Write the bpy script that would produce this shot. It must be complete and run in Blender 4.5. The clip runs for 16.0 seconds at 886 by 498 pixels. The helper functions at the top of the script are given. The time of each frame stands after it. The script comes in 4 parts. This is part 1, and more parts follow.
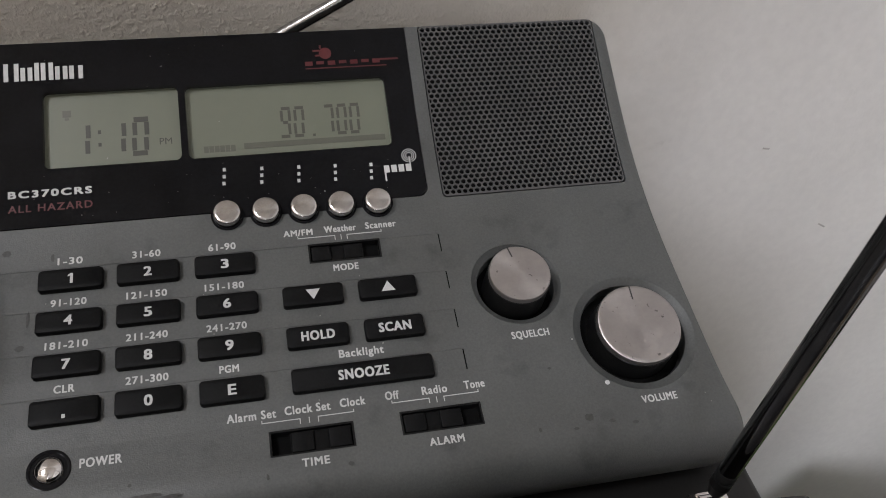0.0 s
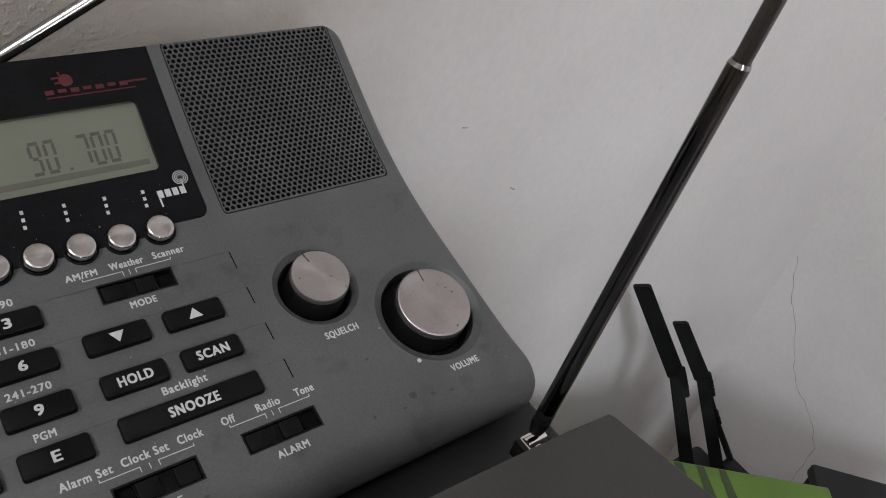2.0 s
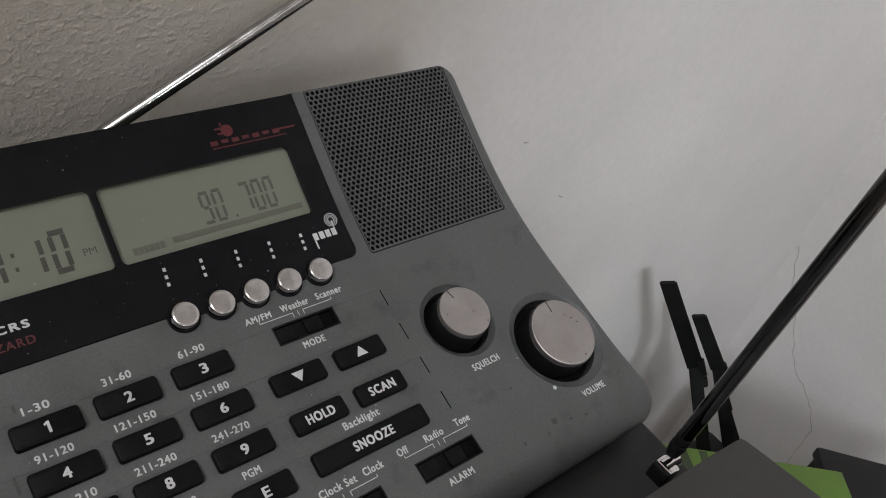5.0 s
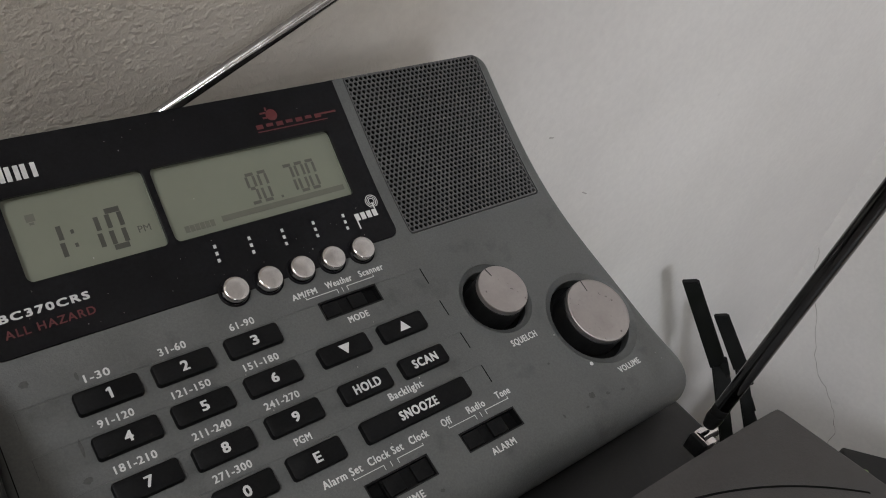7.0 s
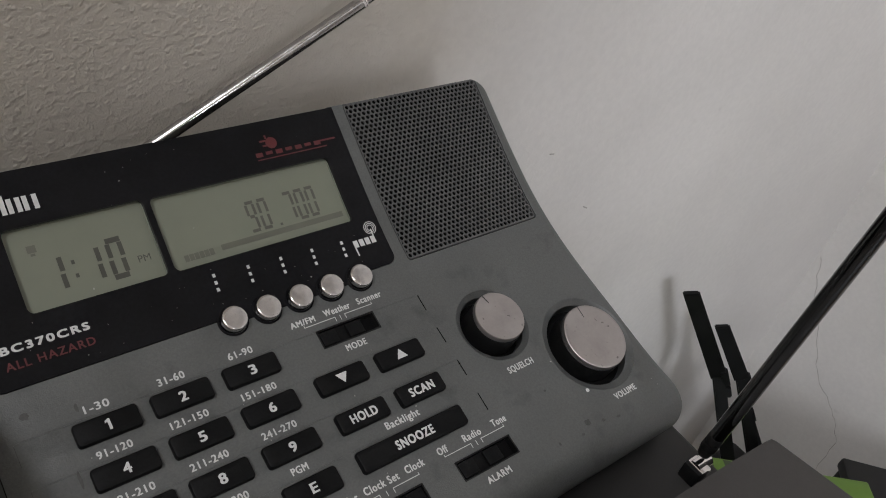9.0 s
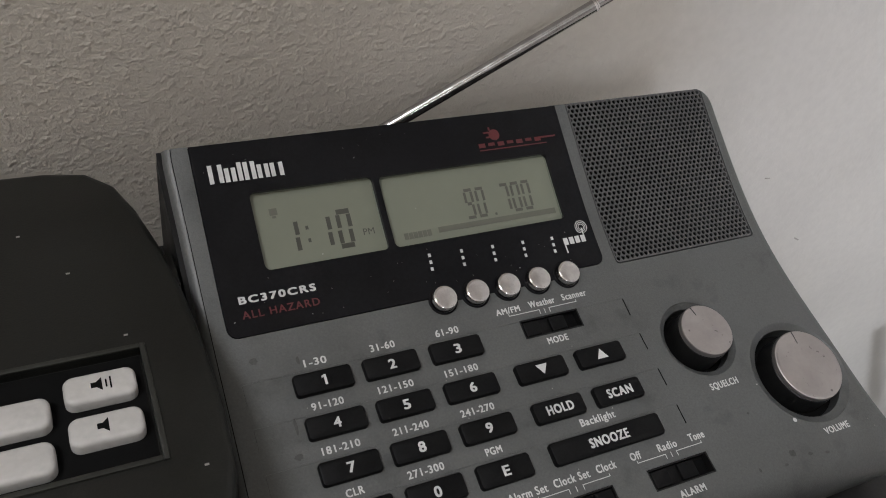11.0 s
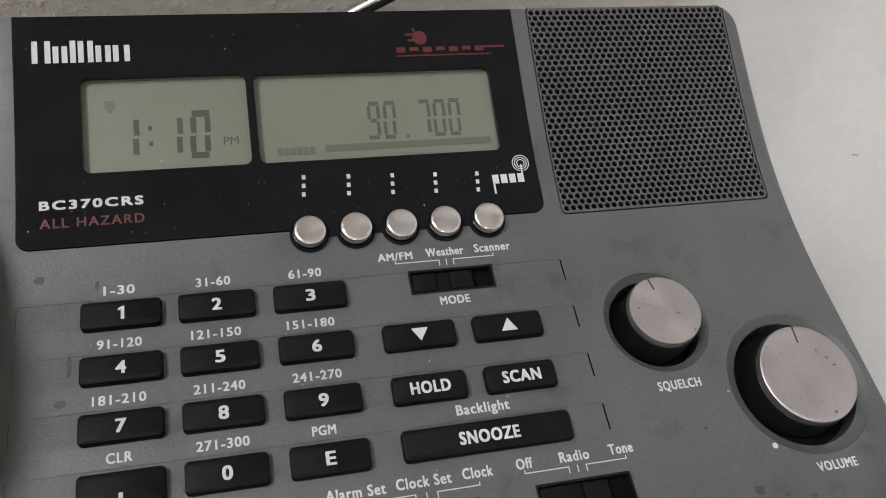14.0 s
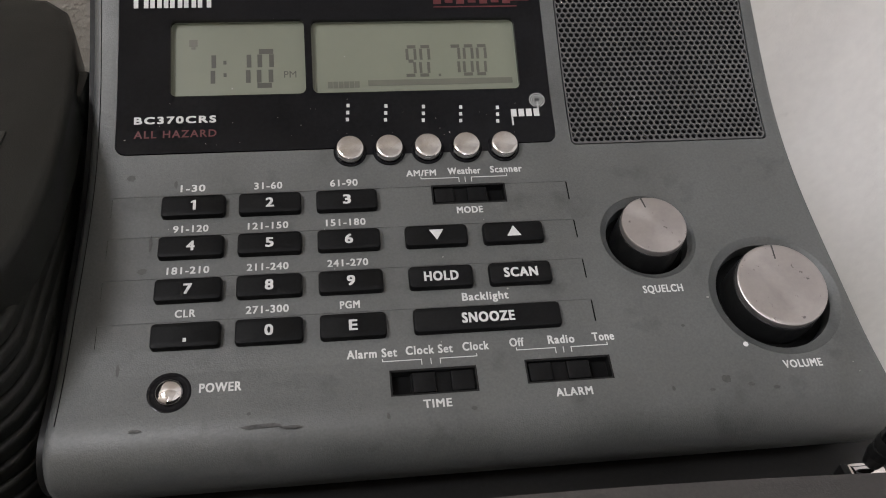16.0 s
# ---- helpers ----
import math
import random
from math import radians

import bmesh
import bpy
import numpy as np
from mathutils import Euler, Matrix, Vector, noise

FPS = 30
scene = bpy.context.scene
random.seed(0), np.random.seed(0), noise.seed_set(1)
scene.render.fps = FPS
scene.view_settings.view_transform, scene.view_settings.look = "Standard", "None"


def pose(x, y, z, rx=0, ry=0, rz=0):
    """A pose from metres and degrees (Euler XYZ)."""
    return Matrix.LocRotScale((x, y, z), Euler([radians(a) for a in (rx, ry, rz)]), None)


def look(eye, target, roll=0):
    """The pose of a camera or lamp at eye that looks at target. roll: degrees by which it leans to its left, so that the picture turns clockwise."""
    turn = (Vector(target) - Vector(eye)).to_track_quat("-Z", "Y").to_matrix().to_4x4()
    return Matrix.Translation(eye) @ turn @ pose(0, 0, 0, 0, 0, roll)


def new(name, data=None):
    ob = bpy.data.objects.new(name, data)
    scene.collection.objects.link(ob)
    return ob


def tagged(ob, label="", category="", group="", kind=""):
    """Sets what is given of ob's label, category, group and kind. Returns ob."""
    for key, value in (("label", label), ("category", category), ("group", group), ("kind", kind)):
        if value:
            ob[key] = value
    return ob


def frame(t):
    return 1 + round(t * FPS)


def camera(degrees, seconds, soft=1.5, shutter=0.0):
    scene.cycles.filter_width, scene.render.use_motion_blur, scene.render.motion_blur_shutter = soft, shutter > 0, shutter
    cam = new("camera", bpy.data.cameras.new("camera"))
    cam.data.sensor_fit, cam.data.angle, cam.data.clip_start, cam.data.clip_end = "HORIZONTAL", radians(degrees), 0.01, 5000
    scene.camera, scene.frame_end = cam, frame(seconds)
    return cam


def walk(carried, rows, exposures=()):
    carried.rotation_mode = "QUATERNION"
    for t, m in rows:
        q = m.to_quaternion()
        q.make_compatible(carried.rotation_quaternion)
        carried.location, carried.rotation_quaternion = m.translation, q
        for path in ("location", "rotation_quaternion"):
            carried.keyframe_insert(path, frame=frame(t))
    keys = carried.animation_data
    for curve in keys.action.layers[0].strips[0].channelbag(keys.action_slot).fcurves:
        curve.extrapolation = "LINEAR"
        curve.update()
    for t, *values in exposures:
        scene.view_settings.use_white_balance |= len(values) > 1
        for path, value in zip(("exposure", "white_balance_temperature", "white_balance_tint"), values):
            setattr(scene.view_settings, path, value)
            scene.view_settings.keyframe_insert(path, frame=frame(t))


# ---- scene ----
# the picture darkens and brightens a little on the way
EXPOSURES = [(0.0, 0.75, 6100, 11), (0.5, 0.85, 5900, 14), (1.0, 1.02, 5900, 14), (1.5, 0.75, 5950, 13), (2.5, 0.68, 6000, 11), (4.2, 0.65, 6000, 10), (6.5, 0.65, 6100, 9), (10.2, 0.62, 6100, 10), (12.5, 1.2, 6100, 9), (14.5, 1.18, 6050, 10), (15.5, 1.12, 6150, 11), (16.0, 1.15, 6150, 11)]
cam = camera(56.31, 16.0, soft=1.0)
# seconds, eye (x, y, z), yaw to the left, pitch up, roll
ROWS = [
    (0.0, -0.0556, -0.1959, 1.0068, -15.46, -42.43, 5.00),
    (0.5, -0.0843, -0.1890, 1.0020, -28.12, -40.65, 9.80),
    (1.0, -0.0957, -0.1892, 1.0183, -37.20, -40.66, 12.75),
    (1.5, -0.0859, -0.1934, 1.0110, -42.64, -39.55, 14.21),
    (2.0, -0.0953, -0.1858, 1.0117, -45.81, -38.98, 15.33),
    (2.5, -0.0946, -0.1837, 1.0124, -45.71, -38.88, 14.97),
    (3.0, -0.0956, -0.1848, 1.0108, -45.28, -39.00, 14.77),
    (3.5, -0.0945, -0.1660, 1.0111, -46.08, -38.90, 15.37),
    (4.0, -0.1418, -0.1539, 1.0181, -49.22, -38.42, 16.86),
    (4.2, -0.1410, -0.1519, 1.0282, -49.23, -38.84, 16.85),
    (6.3, -0.1514, -0.1540, 1.0243, -48.59, -40.53, 16.83),
    (6.5, -0.1526, -0.1588, 1.0252, -47.05, -40.21, 15.25),
    (7.0, -0.1571, -0.1579, 1.0211, -47.60, -39.26, 15.55),
    (7.5, -0.1575, -0.1562, 1.0252, -47.85, -39.49, 16.19),
    (8.0, -0.1562, -0.1574, 1.0259, -47.58, -39.31, 16.02),
    (8.5, -0.1555, -0.1575, 1.0279, -47.84, -39.09, 16.13),
    (9.0, -0.1543, -0.1546, 1.0298, -47.29, -39.36, 15.66),
    (9.5, -0.1534, -0.1537, 1.0275, -46.11, -39.40, 15.35),
    (10.0, -0.1689, -0.1490, 1.0298, -42.68, -39.84, 14.68),
    (10.2, -0.1804, -0.1567, 1.0298, -39.23, -40.19, 13.28),
    (12.3, -0.1164, -0.1565, 0.9878, -23.01, -40.73, 7.94),
    (12.5, -0.1118, -0.1581, 0.9823, -20.85, -40.33, 6.43),
    (13.0, -0.1125, -0.1566, 0.9830, -20.19, -40.87, 6.94),
    (13.5, -0.1002, -0.1490, 0.9681, -19.24, -41.66, 7.67),
    (14.0, -0.0841, -0.1500, 0.9820, -18.49, -43.06, 7.98),
    (14.5, -0.0965, -0.1778, 1.0105, -17.45, -44.79, 7.92),
    (15.0, -0.0795, -0.1912, 1.0244, -13.96, -46.02, 6.56),
    (15.5, -0.0756, -0.2106, 1.0073, -10.80, -43.64, 4.91),
    (16.0, -0.0715, -0.1953, 0.9882, -9.27, -43.12, 3.66),
]


def aim(x, y, z, yaw, pitch, roll):
    a, b = radians(yaw), radians(pitch)
    ahead = Vector((-math.sin(a) * math.cos(b), math.cos(a) * math.cos(b), math.sin(b)))
    return look((x, y, z), Vector((x, y, z)) + ahead, roll)


walk(cam, [(t, aim(*row)) for t, *row in ROWS], EXPOSURES)

# ---- light ----
world = bpy.data.worlds.new("world")
scene.world = world
world.use_nodes = True
wn = world.node_tree.nodes
sky = wn.new("ShaderNodeTexSky")
sky.sky_type, sky.sun_disc = "NISHITA", False
sky.sun_elevation, sky.sun_rotation = radians(40), radians(200)
world.node_tree.links.new(sky.outputs[0], wn["Background"].inputs[0])
wn["Background"].inputs[1].default_value = 0.1

WIN_X, WIN_Z, WIN_W, WIN_H = -0.9, 2.0, 0.6, 0.8      # narrow window added unseen behind the camera to light the wall
ROOM_Y = -2.4
lamp = bpy.data.lights.new("added_window_light", "AREA")
lamp.shape, lamp.size, lamp.size_y, lamp.energy = "RECTANGLE", WIN_W, WIN_H, 23.0
lamp.color = (0.965, 0.96, 0.985)
lamp_ob = new("added_window_light", lamp)
lamp_ob.matrix_world = look((WIN_X, ROOM_Y + 0.03, WIN_Z), (WIN_X + 0.8, 0, WIN_Z - 0.8))

# added roof window, never in view, for light from high on the left
SKY_X, SKY_Y, SKY_W, SKY_H, SKY_Z = -1.1, -0.42, 0.5, 0.5, 2.495
roof_lamp = bpy.data.lights.new("added_roof_light", "AREA")
roof_lamp.shape, roof_lamp.size, roof_lamp.size_y, roof_lamp.energy = "RECTANGLE", SKY_W, SKY_H, 13.5
roof_lamp.color = (1.0, 0.965, 0.94)
roof_ob = new("added_roof_light", roof_lamp)
roof_ob.matrix_world = look((SKY_X, SKY_Y, SKY_Z + 0.02), (SKY_X, SKY_Y + 0.0001, 0))


# ---- materials ----
def material(name, colour, rough=0.5, metal=0.0, grain=(600, 0.1), blotch=(30, 0.12), bump=(900, 0.05), rough_var=0.1, coat=0.0, spec=0.5):
    """A plain surface with fine grain, larger blotches and a fine relief. Pairs: scale per metre, amount."""
    m = bpy.data.materials.new(name)
    m.use_nodes = True
    n, l = m.node_tree.nodes, m.node_tree.links
    b = n["Principled BSDF"]
    b.inputs["Roughness"].default_value, b.inputs["Metallic"].default_value = rough, metal
    b.inputs["Coat Weight"].default_value = coat
    b.inputs["Specular IOR Level"].default_value = spec
    tc = n.new("ShaderNodeTexCoord")
    colour_out = None
    for scale, amount in (grain, blotch):
        t = n.new("ShaderNodeTexNoise")
        t.inputs["Scale"].default_value, t.inputs["Detail"].default_value = scale, 5
        l.new(tc.outputs["Object"], t.inputs["Vector"])
        r = n.new("ShaderNodeMapRange")
        r.inputs["From Min"].default_value, r.inputs["From Max"].default_value = 0.3, 0.7
        r.inputs["To Min"].default_value, r.inputs["To Max"].default_value = 1 - amount, 1 + amount
        l.new(t.outputs[0], r.inputs["Value"])
        mix = n.new("ShaderNodeVectorMath")
        mix.operation = "SCALE"
        if colour_out is None:
            mix.inputs[0].default_value = colour
        else:
            l.new(colour_out, mix.inputs[0])
        l.new(r.outputs[0], mix.inputs["Scale"])
        colour_out = mix.outputs[0]
        last = t
    l.new(colour_out, b.inputs["Base Color"])
    rr = n.new("ShaderNodeMapRange")
    rr.inputs["From Min"].default_value, rr.inputs["From Max"].default_value = 0.3, 0.7
    rr.inputs["To Min"].default_value, rr.inputs["To Max"].default_value = max(0.02, rough - rough_var), min(1, rough + rough_var)
    l.new(last.outputs[0], rr.inputs["Value"])
    l.new(rr.outputs[0], b.inputs["Roughness"])
    if bump[1]:
        t = n.new("ShaderNodeTexNoise")
        t.inputs["Scale"].default_value, t.inputs["Detail"].default_value = bump[0], 4
        l.new(tc.outputs["Object"], t.inputs["Vector"])
        bp = n.new("ShaderNodeBump")
        bp.inputs["Strength"].default_value, bp.inputs["Distance"].default_value = bump[1], 0.0005
        l.new(t.outputs[0], bp.inputs["Height"])
        l.new(bp.outputs[0], b.inputs["Normal"])
    return m


def add_stains(m, scale, low, high, dark):
    """Sparse dirt: darkens the base colour where a noise rises above low."""
    n, l = m.node_tree.nodes, m.node_tree.links
    b = n["Principled BSDF"]
    was = b.inputs["Base Color"].links[0].from_socket
    tc = n.new("ShaderNodeTexCoord")
    t = n.new("ShaderNodeTexNoise")
    t.inputs["Scale"].default_value, t.inputs["Detail"].default_value, t.inputs["Roughness"].default_value = scale, 6, 0.6
    l.new(tc.outputs["Object"], t.inputs["Vector"])
    r = n.new("ShaderNodeMapRange")
    r.inputs["From Min"].default_value, r.inputs["From Max"].default_value = low, high
    r.inputs["To Min"].default_value, r.inputs["To Max"].default_value = 1.0, dark
    l.new(t.outputs[0], r.inputs["Value"])
    mix = n.new("ShaderNodeVectorMath")
    mix.operation = "SCALE"
    l.new(was, mix.inputs[0])
    l.new(r.outputs[0], mix.inputs["Scale"])
    l.new(mix.outputs[0], b.inputs["Base Color"])
    return m


def plaster_material():
    """White painted plaster, rough trowelled relief with fine pits."""
    m = material("painted_plaster", (0.66, 0.64, 0.615), 0.6, 0, (220, 0.03), (9, 0.05), (1, 0), 0.08)
    n, l = m.node_tree.nodes, m.node_tree.links
    b = n["Principled BSDF"]
    tc = n.new("ShaderNodeTexCoord")
    heights = []
    for scale, detail, lo, hi, weight in ((430, 2, 0.46, 0.76, 0.8), (170, 2, 0.3, 0.7, 0.2), (1000, 3, 0.2, 0.8, 0.3)):
        t = n.new("ShaderNodeTexNoise")
        t.inputs["Scale"].default_value, t.inputs["Detail"].default_value = scale, detail
        l.new(tc.outputs["Object"], t.inputs["Vector"])
        k = n.new("ShaderNodeMapRange")
        k.interpolation_type = "SMOOTHSTEP"
        for key_, val in (("From Min", lo), ("From Max", hi), ("To Min", 0.0), ("To Max", weight)):
            k.inputs[key_].default_value = val
        l.new(t.outputs[0], k.inputs["Value"])
        heights.append(k)
    part_sum = n.new("ShaderNodeMath")
    l.new(heights[0].outputs[0], part_sum.inputs[0])
    l.new(heights[1].outputs[0], part_sum.inputs[1])
    add = n.new("ShaderNodeMath")
    l.new(part_sum.outputs[0], add.inputs[0])
    l.new(heights[2].outputs[0], add.inputs[1])
    bp = n.new("ShaderNodeBump")
    bp.inputs["Distance"].default_value = 0.0016
    # the plaster is coarse along the shelf and was smoothed towards the corner
    pos = n.new("ShaderNodeSeparateXYZ")
    l.new(tc.outputs["Object"], pos.inputs[0])
    ease = n.new("ShaderNodeMapRange")
    ease.interpolation_type = "SMOOTHSTEP"
    for key_, val in (("From Min", -0.04), ("From Max", 0.13), ("To Min", 0.3), ("To Max", 0.07)):
        ease.inputs[key_].default_value = val
    l.new(pos.outputs[0], ease.inputs["Value"])
    l.new(ease.outputs[0], bp.inputs["Strength"])
    # coarse part is tanner: shade put into the paint; the smooth stays white
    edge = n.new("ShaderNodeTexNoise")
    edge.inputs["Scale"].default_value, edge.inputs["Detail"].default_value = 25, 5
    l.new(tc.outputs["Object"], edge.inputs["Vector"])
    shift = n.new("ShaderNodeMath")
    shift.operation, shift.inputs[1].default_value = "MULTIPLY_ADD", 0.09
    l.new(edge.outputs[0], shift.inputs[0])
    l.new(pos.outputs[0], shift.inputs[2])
    unshaded = n.new("ShaderNodeMapRange")
    unshaded.interpolation_type = "SMOOTHSTEP"
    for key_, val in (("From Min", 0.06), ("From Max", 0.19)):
        unshaded.inputs[key_].default_value = val
    l.new(shift.outputs[0], unshaded.inputs["Value"])
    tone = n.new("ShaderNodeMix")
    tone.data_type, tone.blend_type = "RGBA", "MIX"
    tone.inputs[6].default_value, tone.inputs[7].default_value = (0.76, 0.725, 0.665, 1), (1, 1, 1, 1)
    l.new(unshaded.outputs[0], tone.inputs[0])
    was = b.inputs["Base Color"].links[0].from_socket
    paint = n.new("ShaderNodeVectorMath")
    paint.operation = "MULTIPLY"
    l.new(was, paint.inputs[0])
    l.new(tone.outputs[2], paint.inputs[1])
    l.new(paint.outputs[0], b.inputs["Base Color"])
    l.new(add.outputs[0], bp.inputs["Height"])
    l.new(bp.outputs[0], b.inputs["Normal"])
    return add_stains(m, 26, 0.72, 0.8, 0.8)


GREY = add_stains(add_stains(material("grey_plastic", (0.078, 0.0805, 0.0785), 0.48, 0, (1500, 0.12), (45, 0.1), (2600, 0.16), 0.12), 70, 0.57, 0.75, 0.6), 330, 0.66, 0.8, 0.7)
BLACK_GLOSS = add_stains(material("black_acrylic", (0.007, 0.007, 0.008), 0.12, 0, (900, 0.2), (80, 0.2), (300, 0.01), 0.05, spec=0.13), 700, 0.74, 0.82, 1.8)
RUBBER = material("black_rubber", (0.0052, 0.0052, 0.0054), 0.5, 0, (1200, 0.25), (120, 0.25), (1800, 0.1), spec=0.1)
BLACK = material("black_plastic", (0.007, 0.007, 0.007), 0.42, 0, (1200, 0.2), (60, 0.2), (1500, 0.08), spec=0.2)
MESH_BLACK = material("grille_metal", (0.086, 0.0845, 0.084), 0.5, 0.0, (900, 0.1), (60, 0.1), (900, 0.03), spec=0.3)
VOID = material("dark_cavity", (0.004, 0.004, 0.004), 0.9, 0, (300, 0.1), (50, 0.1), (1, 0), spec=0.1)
LCD = material("lcd_glass", (0.15, 0.161, 0.122), 0.35, 0, (300, 0.015), (25, 0.03), (1, 0), 0.03)
FAINT = material("lcd_faint_segment", (0.07, 0.07, 0.056), 0.4, 0, (300, 0.05), (40, 0.1), (1, 0), 0.03)
SEGMENT = material("lcd_segment", (0.046, 0.046, 0.037), 0.4, 0, (300, 0.05), (40, 0.1), (1, 0), 0.03)
GHOST = material("lcd_ghost_segment", (0.098, 0.1, 0.078), 0.4, 0, (300, 0.05), (40, 0.1), (1, 0), 0.03)
INK = material("light_ink", (0.5, 0.5, 0.495), 0.5, 0, (900, 0.08), (90, 0.06), (1, 0))
RED_INK = material("red_ink", (0.085, 0.009, 0.011), 0.45, 0, (900, 0.1), (90, 0.1), (1, 0))
CHROME = material("chrome", (0.74, 0.71, 0.7), 0.09, 1.0, (900, 0.04), (200, 0.04), (1200, 0.02), 0.05)
BUTTON = material("button_metal", (0.6, 0.578, 0.57), 0.16, 1.0, (900, 0.05), (300, 0.1), (1500, 0.04), 0.08)
BRUSHED = material("brushed_metal", (0.43, 0.402, 0.392), 0.42, 1.0, (900, 0.03), (160, 0.06), (1500, 0.02), 0.06)
_n = BRUSHED.node_tree.nodes
_t = _n.new("ShaderNodeTangent")
_t.direction_type, _t.axis = "RADIAL", "Z"
BRUSHED.node_tree.links.new(_t.outputs[0], _n["Principled BSDF"].inputs["Tangent"])
_n["Principled BSDF"].inputs["Anisotropic"].default_value = 0.5
add_stains(BRUSHED, 420, 0.64, 0.7, 0.4)
add_stains(BRUSHED, 90, 0.5, 0.75, 0.88)
DULL_CHROME = material("dull_chrome", (0.42, 0.41, 0.41), 0.16, 1.0, (900, 0.06), (150, 0.12), (1200, 0.02), 0.06)
DARK_CHROME = material("black_chrome", (0.13, 0.128, 0.128), 0.13, 1.0, (900, 0.1), (90, 0.2), (1, 0), 0.06)
DEVICE = material("dark_grey_plastic", (0.031, 0.0285, 0.0268), 0.5, 0, (1300, 0.12), (40, 0.1), (2200, 0.15))
DARK_EMBOSS = material("embossed_plastic", (0.024, 0.022, 0.021), 0.45, 0, (1300, 0.12), (40, 0.1), (2200, 0.15))
CABINET = material("black_laminate", (0.012, 0.0115, 0.011), 0.5, 0, (800, 0.15), (12, 0.2), (700, 0.1), spec=0.3)
PHONE = material("olive_black_plastic", (0.0085, 0.0088, 0.0075), 0.42, 0, (1300, 0.15), (30, 0.25), (2000, 0.14), spec=0.3)
PHONE_RIM = material("olive_rim_plastic", (0.024, 0.0245, 0.021), 0.5, 0, (1300, 0.15), (30, 0.2), (2000, 0.14), spec=0.3)
PHONE_KEY = material("pale_key_plastic", (0.42, 0.41, 0.395), 0.4, 0, (600, 0.05), (90, 0.06), (1, 0))
GREEN = material("green_card", (0.085, 0.16, 0.014), 0.4, 0, (300, 0.06), (18, 0.2), (1, 0))
DARK_CARD = material("dark_green_print", (0.026, 0.042, 0.012), 0.45, 0, (300, 0.1), (30, 0.2), (1, 0))
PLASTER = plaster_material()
CEILING = material("ceiling_paint", (0.78, 0.76, 0.73), 0.8, 0, (60, 0.03), (3, 0.04), (200, 0.1))
# floor and unseen bench are pale to bounce light onto the low walls
FLOOR = material("pale_floor_boards", (0.36, 0.29, 0.22), 0.5, 0, (120, 0.2), (6, 0.25), (200, 0.1))
BENCH = material("pale_bench_wood", (0.46, 0.39, 0.31), 0.5, 0, (90, 0.15), (9, 0.12), (300, 0.1))
WOOD = material("brown_card", (0.10, 0.07, 0.05), 0.5, 0, (90, 0.25), (9, 0.2), (300, 0.1))
WHITE = material("white_frame_paint", (0.75, 0.74, 0.72), 0.4, 0, (200, 0.03), (9, 0.04), (1, 0))
DUST = material("pale_dust", (0.32, 0.31, 0.29), 0.9, 0, (900, 0.1), (90, 0.1), (1, 0))
STAIN = material("brown_grime", (0.05, 0.0485, 0.047), 0.6, 0, (1400, 0.2), (200, 0.15), (1, 0))
SPECK = material("paint_chip", (0.42, 0.4, 0.375), 0.8, 0, (900, 0.1), (90, 0.15), (1, 0))
CRACK = material("crack_line", (0.3, 0.275, 0.25), 0.8, 0, (900, 0.1), (90, 0.15), (1, 0))

# ---- building helpers ----
# All shapes are given in centimetres about one corner of the radio's loudspeaker grille; SHELF is the level of the cabinet top.
SHELF, LEVEL = -4.5, 84.5


def thing(name, base, label, category, group="", kind=""):
    """An empty at the base of a thing (centimetres)."""
    ob = new(name)
    ob.empty_display_size = 0.02
    ob.location = (base[0] / 100, base[1] / 100, (base[2] + LEVEL) / 100)
    return tagged(ob, label, category, group, kind)


def origin(ob):
    p = Vector((0, 0, 0))
    while ob:
        p += ob.location
        ob = ob.parent
    return p


def part(name, bm, mat, parent, label="", smooth=35):
    """Links a bmesh (centimetres) as one mesh object under a thing or a part."""
    o = origin(parent) if parent else Vector((0, 0, 0))
    for v in bm.verts:
        v.co = Vector((v.co.x / 100, v.co.y / 100, (v.co.z + LEVEL) / 100)) - o
    bmesh.ops.recalc_face_normals(bm, faces=bm.faces)
    me = bpy.data.meshes.new(name)
    for f in bm.faces:
        f.smooth = True
    bm.to_mesh(me)
    bm.free()
    me.set_sharp_from_angle(angle=radians(smooth))
    me.materials.append(mat)
    ob = new(name, me)
    ob.parent = parent
    if label:
        tagged(ob, label)
    return ob


def box(x0, x1, y0, y1, z0, z1, bevel=0.0, segs=2):
    bm = bmesh.new()
    bmesh.ops.create_cube(bm, size=1)
    for v in bm.verts:
        v.co = ((x0 + x1) / 2 + v.co.x * (x1 - x0), (y0 + y1) / 2 + v.co.y * (y1 - y0), (z0 + z1) / 2 + v.co.z * (z1 - z0))
    if bevel:
        bmesh.ops.bevel(bm, geom=bm.edges[:], offset=bevel, segments=segs, affect="EDGES", profile=0.5)
    return bm


def join(*bms):
    out = bms[0]
    for b in bms[1:]:
        me = bpy.data.meshes.new("tmp")
        b.to_mesh(me)
        b.free()
        out.from_mesh(me)
        bpy.data.meshes.remove(me)
    return out


def turned(bm, m):
    bmesh.ops.transform(bm, matrix=m, verts=bm.verts)
    return bm


def lathe(rings, m, n=40):
    """A solid of revolution: rings of (radius, height) from bottom to top, closed at both ends, placed by the matrix m."""
    bm = bmesh.new()
    loops = []
    for r, h in rings:
        loops.append([bm.verts.new(m @ Vector((r * math.cos(a), r * math.sin(a), h))) for a in (2 * math.pi * i / n for i in range(n))])
    for a, b in zip(loops, loops[1:]):
        for i in range(n):
            bm.faces.new((a[i], a[(i + 1) % n], b[(i + 1) % n], b[i]))
    bm.faces.new(loops[0][::-1])
    bm.faces.new(loops[-1])
    return bm


